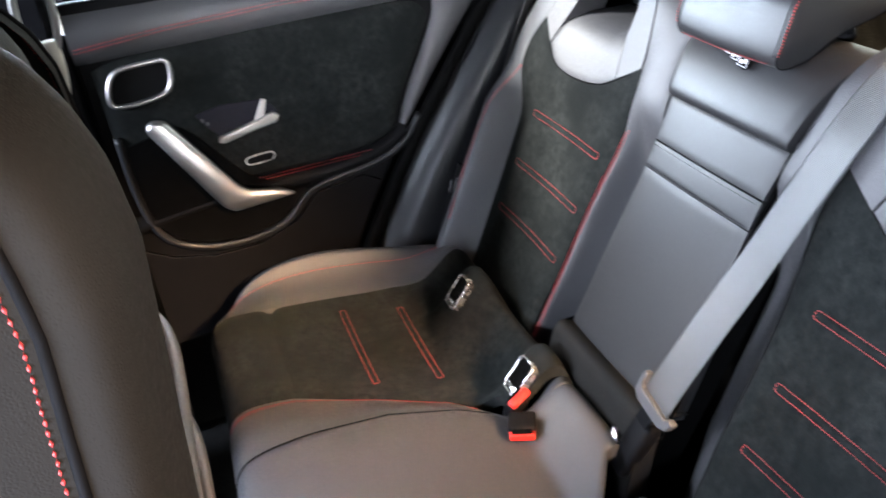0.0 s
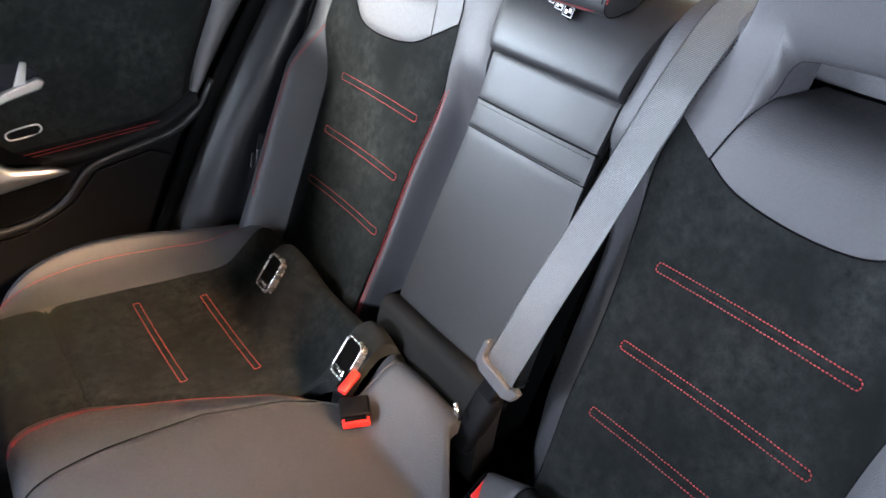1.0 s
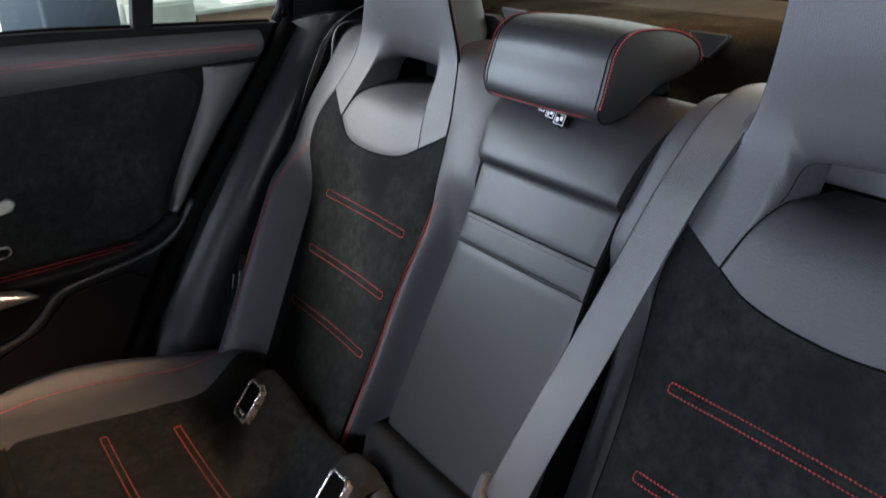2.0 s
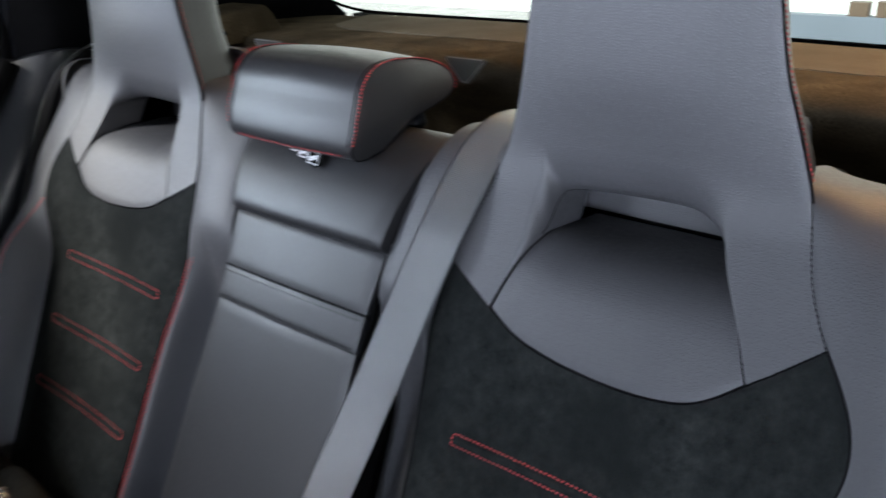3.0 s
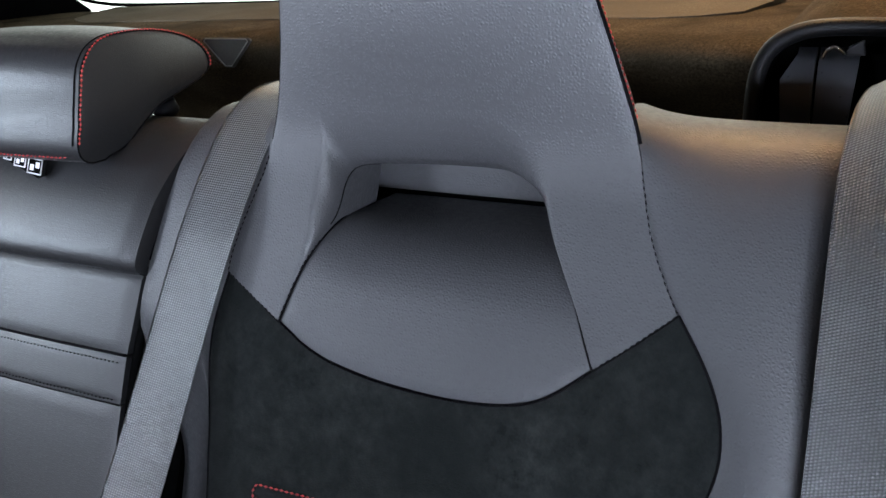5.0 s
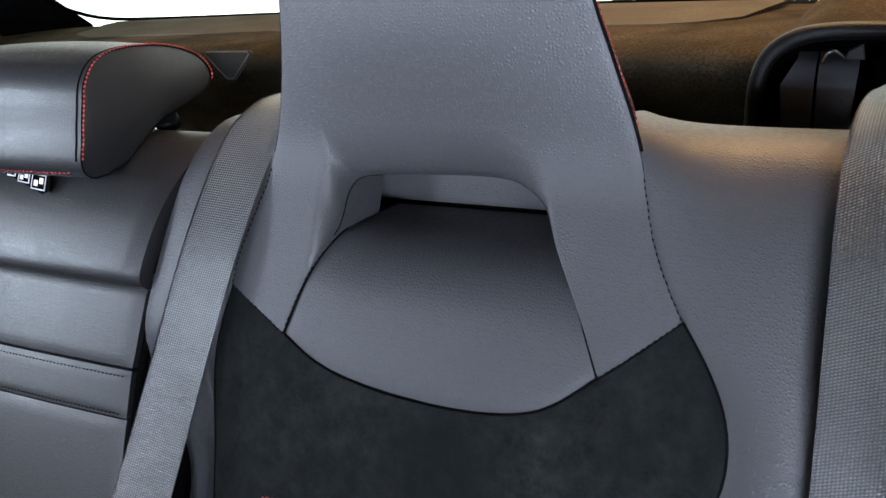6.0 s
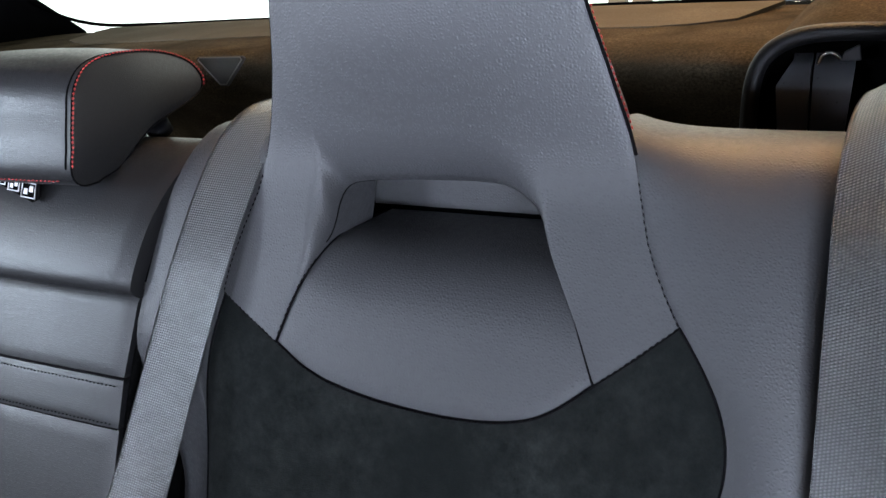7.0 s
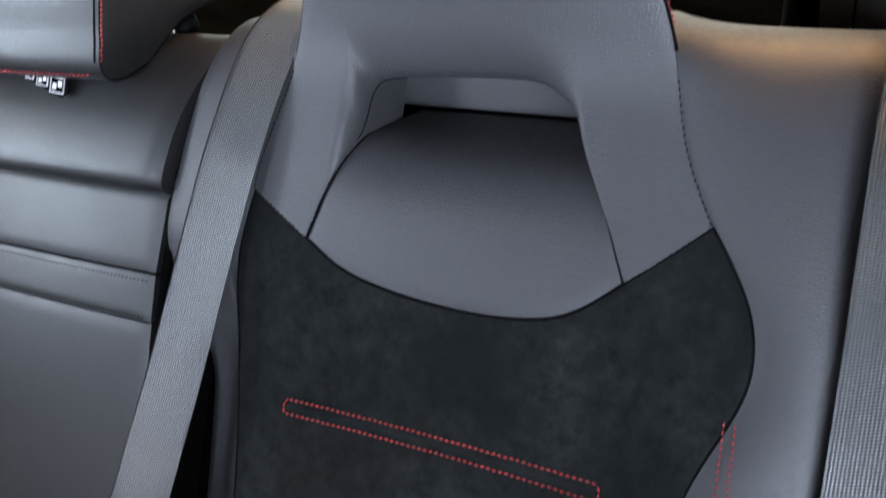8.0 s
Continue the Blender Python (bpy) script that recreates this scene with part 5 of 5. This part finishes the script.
# ---- front seats ----
def front_seat(cx, y_off, name, label):
    ob = thing(name, label, "car seat", (cx, -0.2 + y_off, 0.3), "front seats")
    keys = [(0.30, -0.10, 0.235), (0.60, -0.062, 0.245), (0.85, -0.037, 0.243), (1.0, -0.022, 0.240), (1.04, -0.018, 0.237), (1.07, -0.021, 0.230), (1.09, -0.028, 0.222), (1.108, -0.040, 0.210), (1.12, -0.058, 0.19), (1.127, -0.08, 0.16)]
    zz = np.r_[np.linspace(0.30, 1.0, 16), np.linspace(1.01, 1.127, 18)]
    ry = np.interp(zz, [k[0] for k in keys], [k[1] for k in keys]) + y_off
    hw = np.interp(zz, [k[0] for k in keys], [k[2] for k in keys])
    depth = np.interp(zz, [0.3, 0.9, 1.08, 1.127], [0.16, 0.15, 0.11, 0.03])
    back, side = [], []
    hl = np.minimum(hw, np.interp(zz, [0.9, 0.93, 1.016, 1.098, 1.127], [0.243, 0.236, 0.150, 0.05, 0.02]))
    for z, y, h, h2, dp in zip(zz, ry, hw, hl, depth):
        # rear face with round corners, from seam to seam
        a = np.linspace(-1, 1, 41)
        x = np.sign(a) * np.abs(np.sin(a * math.pi / 2)) ** 0.55 * np.where(a < 0, h2, h)
        yb = y - np.where(a < 0, 0.050, 0.037) * (1 - np.cos(a * math.pi / 2) ** 0.55) - 0.05 * sm(0.80 - np.abs(x) / h, 0.0, 0.55) - 0.05 * sm(-x / h, 0.1, 0.7)
        back.append(np.stack([cx + x, yb, np.full(41, z)], -1))
        b = np.linspace(0, 1, 15)
        sx = h * (1 + 0.03 * np.sin(b * math.pi))
        side.append((np.stack([cx + sx, y - 0.039 - dp * b, np.full(15, z)], -1), np.stack([cx - sx * h2 / h, y - 0.052 - dp * b, np.full(15, z)], -1)))
    part("back_panel", grid_mesh("back_panel", np.array(back), MATTE, (0, -0.02, 0)), ob, "leather-covered seat back")
    for k in (0, 1):
        part("side_bolster", grid_mesh("side_bolster", np.array([s[k] for s in side]), MATTE, ((-0.02, 0, 0), (0.02, 0, 0))[k]), ob, "smooth leather side bolster")
        seam = np.array([s[k][0] for s in side])
        sg = 1 if k == 0 else -1
        part("piping", tube("piping", resample(seam, 80), 0.0022, PIPING), ob, "black piping")
        part("red_stitching", stitches("red_stitching", [resample(np.array([s[k][0] * np.array([1, 1, 1]) + np.array([sg * 0.0012, -0.0055, 0]) for s in side]), 200)], THREAD), ob, "red stitching on the side bolster")
    front = np.stack([np.stack([cx + np.linspace(-h2, h, 9), np.full(9, y - 0.05 - dp), np.full(9, z)], -1) for z, y, h, h2, dp in zip(zz, ry, hw, hl, depth)])
    part("front_face", grid_mesh("front_face", front, LEATHER), ob)
    # two map pockets, one over the other, with bound edges
    for top, out in ((0.785, 0.0), (0.675, 0.004)):
        rows = []
        for f in np.linspace(0, 1, 14):
            z = 0.40 + (top - 0.40) * f
            y = np.interp(z, zz, ry)
            q = np.linspace(-1, 1, 31)
            rows.append(np.stack([cx + q * 0.215, y - 0.036 + out + (0.004 + 0.016 * f) * (1 - q ** 6), np.full(31, z) - 0.004 * f * (1 - q * q)], -1))
        pocket = part("map_pocket", grid_mesh("map_pocket", np.array(rows), SMOOTH, (0, -0.008, 0)), ob, "leather map pocket")
        part("pocket_binding", tube("pocket_binding", rows[-1], 0.0055, LEATHER, 8), pocket, "bound leather pocket edge")
    knob = rows[-1][2] + np.array([0, 0, 0.112])
    part("pocket_button", tube("pocket_button", [knob, knob + np.array([0, 0.006, 0.0])], 0.006, CHROME, 10), ob, "small metal button")
    # cushion under the back
    bm_part("seat_cushion", box_bm(cx - 0.25, cx + 0.25, -0.62 + y_off, -0.10 + y_off, 0.0, 0.36, 0.05, 3), LEATHER, ob, "", True)
    return ob


front_seat(0.333, 0.0, "front_seat", "black leather front seat with red stitching and a rear map pocket")


CREAM = plain("cream_plastic", (0.55, 0.50, 0.44), 0.4, relief=0.05)


def far_front_seat():
    ob = thing("front_seat", "black leather front passenger seat with a silver-framed shoulder opening", "car seat", (-0.42, -0.3, 0.3), "front seats")
    bm_part("backrest", box_bm(-0.60, -0.11, -0.44, -0.24, 0.30, 1.13, 0.06, 4), LEATHER, ob, "", True)
    loop = smooth_line([(-0.60, -0.192, 0.99), (-0.60, -0.205, 0.93), (-0.60, -0.196, 0.875), (-0.60, -0.168, 0.86), (-0.60, -0.150, 0.90), (-0.60, -0.145, 0.99)], 30)
    part("opening_frame", tube("opening_frame", loop, 0.006, ALUMINIUM, 8), ob, "silver frame")
    part("shoulder", tube("shoulder", smooth_line([(-0.60, -0.170, 0.888), (-0.602, -0.170, 0.86), (-0.605, -0.176, 0.82), (-0.605, -0.19, 0.78)], 14), np.linspace(0.013, 0.019, 14), CREAM, 12), ob, "pale plastic shoulder cap")
    bm_part("seat_cushion", box_bm(-0.64, -0.18, -0.85, -0.35, 0.0, 0.36, 0.05, 3), LEATHER, ob, "", True)
    return ob


far_front_seat()
structure("wall_1", "black lining of the middle roof pillar beside the far door", "pillar", box_bm(-0.76, -0.69, -0.36, -0.165, 0.0, 1.30, 0.015), HEADLINER)
structure("wall_2", "dark lower body side under the doors", "wall", box_bm(-0.80, -0.765, -1.7, 0.9, -0.05, 0.86), PLASTIC)
# added blocker at door height: keeps far window light off the low bolsters
structure("shade_wall_far", "unseen dark wall added to shade the far seat's lower part", "car door", box_bm(-0.80, -0.765, -1.7, -0.30, 0.865, 0.95, 0.008), PLASTIC)
# added out of view to cut side_light off the lower backrest and bench
structure("shade_wall_near", "unseen dark wall added to shade the near seat's lower part", "wall", box_bm(0.76, 0.80, -1.7, -0.36, -0.05, 0.80), PLASTIC)
structure("wall_3", "dark body side behind the open rear door", "wall", box_bm(0.72, 0.80, 0.45, 1.3, -0.05, 0.86), PLASTIC)
structure("wall_4", "black front bulkhead below the windscreen", "wall", box_bm(-0.76, 0.76, -1.75, -1.70, -0.05, 0.85), PLASTIC)
structure("wall_5", "black boot wall behind the parcel shelf", "wall", box_bm(-0.72, 0.72, 1.40, 1.44, 0.0, 0.85), BLACK)


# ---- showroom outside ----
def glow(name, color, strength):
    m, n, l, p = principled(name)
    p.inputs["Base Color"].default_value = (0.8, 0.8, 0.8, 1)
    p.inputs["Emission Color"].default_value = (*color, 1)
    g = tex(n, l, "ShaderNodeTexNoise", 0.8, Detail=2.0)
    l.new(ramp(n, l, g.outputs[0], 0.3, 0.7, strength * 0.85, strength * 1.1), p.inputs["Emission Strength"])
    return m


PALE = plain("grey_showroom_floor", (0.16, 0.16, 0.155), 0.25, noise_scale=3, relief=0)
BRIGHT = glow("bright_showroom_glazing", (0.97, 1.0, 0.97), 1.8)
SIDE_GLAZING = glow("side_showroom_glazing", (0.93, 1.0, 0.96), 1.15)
WHITEP = plain("white_lacquer", (0.8, 0.8, 0.78), 0.3, relief=0, vary=0.04)
BLUE = plain("dark_blue_upholstery", (0.03, 0.045, 0.07), 0.7, noise_scale=20)
BROWN = plain("walnut_veneer", (0.16, 0.11, 0.07), 0.5, noise_scale=12)
GLASSY = plain("grey_green_partition", (0.20, 0.235, 0.215), 0.4, noise_scale=9, vary=0.4)
structure("ground", "grey polished showroom floor", "floor", box_bm(-60, 60, -60, 60, -0.30, -0.25), PALE)
HALL = plain("grey_hall_plaster", (0.30, 0.30, 0.29), 0.8, noise_scale=1.5, relief=0.05, vary=0.1)
structure("wall_7", "plain grey showroom wall on the open door's side", "wall", box_bm(11.0, 11.2, -11, 9, -0.25, 6), HALL)
structure("wall_8", "plain grey showroom wall before the car", "wall", box_bm(-9, 11, -11.2, -11.0, -0.25, 6), HALL)
structure("ceiling_hall", "plain dark showroom ceiling", "ceiling", box_bm(-9.2, 11.2, -11.2, 9.0, 6.0, 6.2), HALL)
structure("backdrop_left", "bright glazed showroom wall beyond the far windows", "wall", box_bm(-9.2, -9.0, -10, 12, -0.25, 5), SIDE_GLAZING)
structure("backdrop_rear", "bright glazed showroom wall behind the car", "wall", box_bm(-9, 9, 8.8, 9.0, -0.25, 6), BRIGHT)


def office_chair(x, y, turn):
    ob = thing("office_chair", "dark blue upholstered visitor chair on the showroom floor", "chair", (x, y, -0.25), "showroom chairs")
    base = pose(x, y, -0.25, 0, 0, turn)
    for nm, bm in (("backrest", box_bm(-0.24, 0.24, 0.20, 0.26, 0.48, 0.86, 0.025, 3)), ("seat", box_bm(-0.25, 0.25, -0.25, 0.24, 0.42, 0.49, 0.025, 3))):
        bm.transform(base)
        bm_part(nm, bm, BLUE, ob, "", True)
    for sx in (-0.21, 0.21):
        for sy in (-0.21, 0.21):
            part("leg", tube("leg", [base @ Vector((sx, sy, 0.0)), base @ Vector((sx * 0.95, sy * 0.95, 0.44))], 0.012, CHROME, 8), ob)
    return ob


office_chair(-5.0, 0.92, 70)
office_chair(-4.9, 1.24, 95)


def sales_desk():
    ob = thing("sales_desk", "walnut-fronted sales desk with a grey-green top", "desk", (-5.2, 2.3, -0.25))
    bm_part("front_panel", box_bm(-5.05, -5.0, 1.93, 2.75, -0.24, 0.34, 0.004), BROWN, ob, "brown veneer front")
    bm_part("top", box_bm(-5.75, -4.98, 1.90, 2.80, 0.33, 0.36, 0.006), GLASSY, ob, "grey-green desk top")
    bm_part("side_panel", box_bm(-5.7, -5.06, 1.94, 1.98, -0.24, 0.34, 0.004), BROWN, ob)
    bm_part("side_panel", box_bm(-5.7, -5.06, 2.70, 2.74, -0.24, 0.34, 0.004), BROWN, ob)
    return ob


sales_desk()


def cabinet(x0, x1, y0, y1, z1, label):
    ob = thing("cabinet", label, "cabinet", (x0, y0, -0.25))
    bm_part("body", box_bm(x0, x1, y0, y1, -0.24, z1, 0.01), GLASSY, ob)
    n = max(1, int((y1 - y0) / 0.3))
    for i in range(n):
        w = (y1 - y0) / n
        bm_part("door", box_bm(x1, x1 + 0.02, y0 + i * w + 0.01, y0 + (i + 1) * w - 0.01, -0.20, z1 - 0.02, 0.004), GLASSY, ob, "pale green glass door")
    return ob


cabinet(-5.4, -5.0, 1.50, 1.92, 0.44, "low grey-green cabinet with pale doors")
cabinet(-6.6, -6.2, 1.9, 3.2, 0.36, "long grey-green cabinet with pale doors against the glazing")
structure("trim_9", "white glazing post of the showroom wall", "post", box_bm(-6.05, -6.0, 2.56, 2.62, -0.25, 4.0, 0.005), WHITEP)
structure("trim_10", "pale horizontal glazing bar of the showroom wall", "post", box_bm(-7.05, -7.0, -2.0, 6.0, 0.62, 0.72, 0.005), WHITEP)


def display_shelf():
    ob = thing("display_shelf", "grey-green display shelf half filled with boxes", "shelf", (-7.5, 2.5, -0.25))
    for z in (-0.2, 0.12, 0.45):
        bm_part("board", box_bm(-7.6, -7.2, 1.9, 4.0, z, z + 0.03), GLASSY, ob)
    for y in (1.9, 2.6, 3.3, 3.97):
        bm_part("upright", box_bm(-7.6, -7.2, y, y + 0.03, -0.25, 0.52), GLASSY, ob)
    return ob


display_shelf()


def white_bowl(x, y, z, r):
    ob = thing("bowl", "large upturned white bowl on the sales desk", "bowl", (x, y, z))
    rows = [np.stack([x + r * math.cos(a) * np.cos(np.linspace(0, 2 * math.pi, 25)), y + r * math.cos(a) * np.sin(np.linspace(0, 2 * math.pi, 25)), np.full(25, z + 0.4 * r * math.sin(a))], -1) for a in np.linspace(0, 1.5, 8)]
    part("shell", grid_mesh("shell", np.array(rows), WHITEP), ob)
    part("rim", tube("rim", rows[0][:-1], 0.006, WHITEP, 6, True), ob)
    return ob


white_bowl(-5.25, 2.36, 0.366, 0.15)
structure("wall_10", "grey-green back panel behind the display shelf", "wall", box_bm(-7.72, -7.66, 1.7, 4.6, -0.25, 0.50, 0.004), GLASSY)
rng = random.Random(5)
for i in range(34):
    y, z0 = 1.95 + rng.random() * 1.95, rng.choice((-0.17, 0.15, 0.48))
    w, h = 0.06 + rng.random() * 0.10, 0.08 + rng.random() * 0.16
    bx = thing("display_box", "small product box on the display shelf", "box", (-7.3, y, z0), "display boxes")
    mat = rng.choice((WHITEP, BLUE, BROWN, GREY, PLASTIC, GLASSY))
    bm = box_bm(-7.45, -7.25, y, y + w, z0, z0 + h, 0.004)
    bm_part("carton", bm, mat, bx)
    bm_part("lid", box_bm(-7.452, -7.248, y - 0.002, y + w + 0.002, z0 + h, z0 + h + 0.012), mat, bx)

# low partition seen under the rear window's top edge
SLATE = plain("slate_blue_panel", (0.20, 0.25, 0.31), 0.5, noise_scale=2)
structure("wall_6", "low slate-blue showroom partition behind the car", "wall", box_bm(-1.6, 1.8, 6.0, 6.1, -0.25, 0.262, 0.004), SLATE)
sign = thing("notice_sign", "blank white notice sign on the blue partition", "sign", (-0.4, 5.99, 0.2))
bm_part("plate", box_bm(-0.575, -0.225, 5.985, 5.998, 0.150, 0.256, 0.002), WHITEP, sign)
bm_part("print_bar", box_bm(-0.55, -0.30, 5.982, 5.984, 0.228, 0.234), BROWN, sign)
for i in range(9):
    x = -1.0 + 0.17 * i + rng.random() * 0.05
    bx = thing("brochure_box", "small brown or white brochure box on the partition", "box", (x, 6.05, 0.262), "brochure boxes")
    mat = rng.choice((BROWN, WHITEP, BROWN, GREY))
    h = 0.04 + rng.random() * 0.05
    bm_part("carton", box_bm(x, x + 0.12, 6.0, 6.09, 0.262, 0.262 + h, 0.003), mat, bx)
    bm_part("lid", box_bm(x - 0.002, x + 0.122, 5.998, 6.092, 0.262 + h, 0.27 + h), mat, bx)
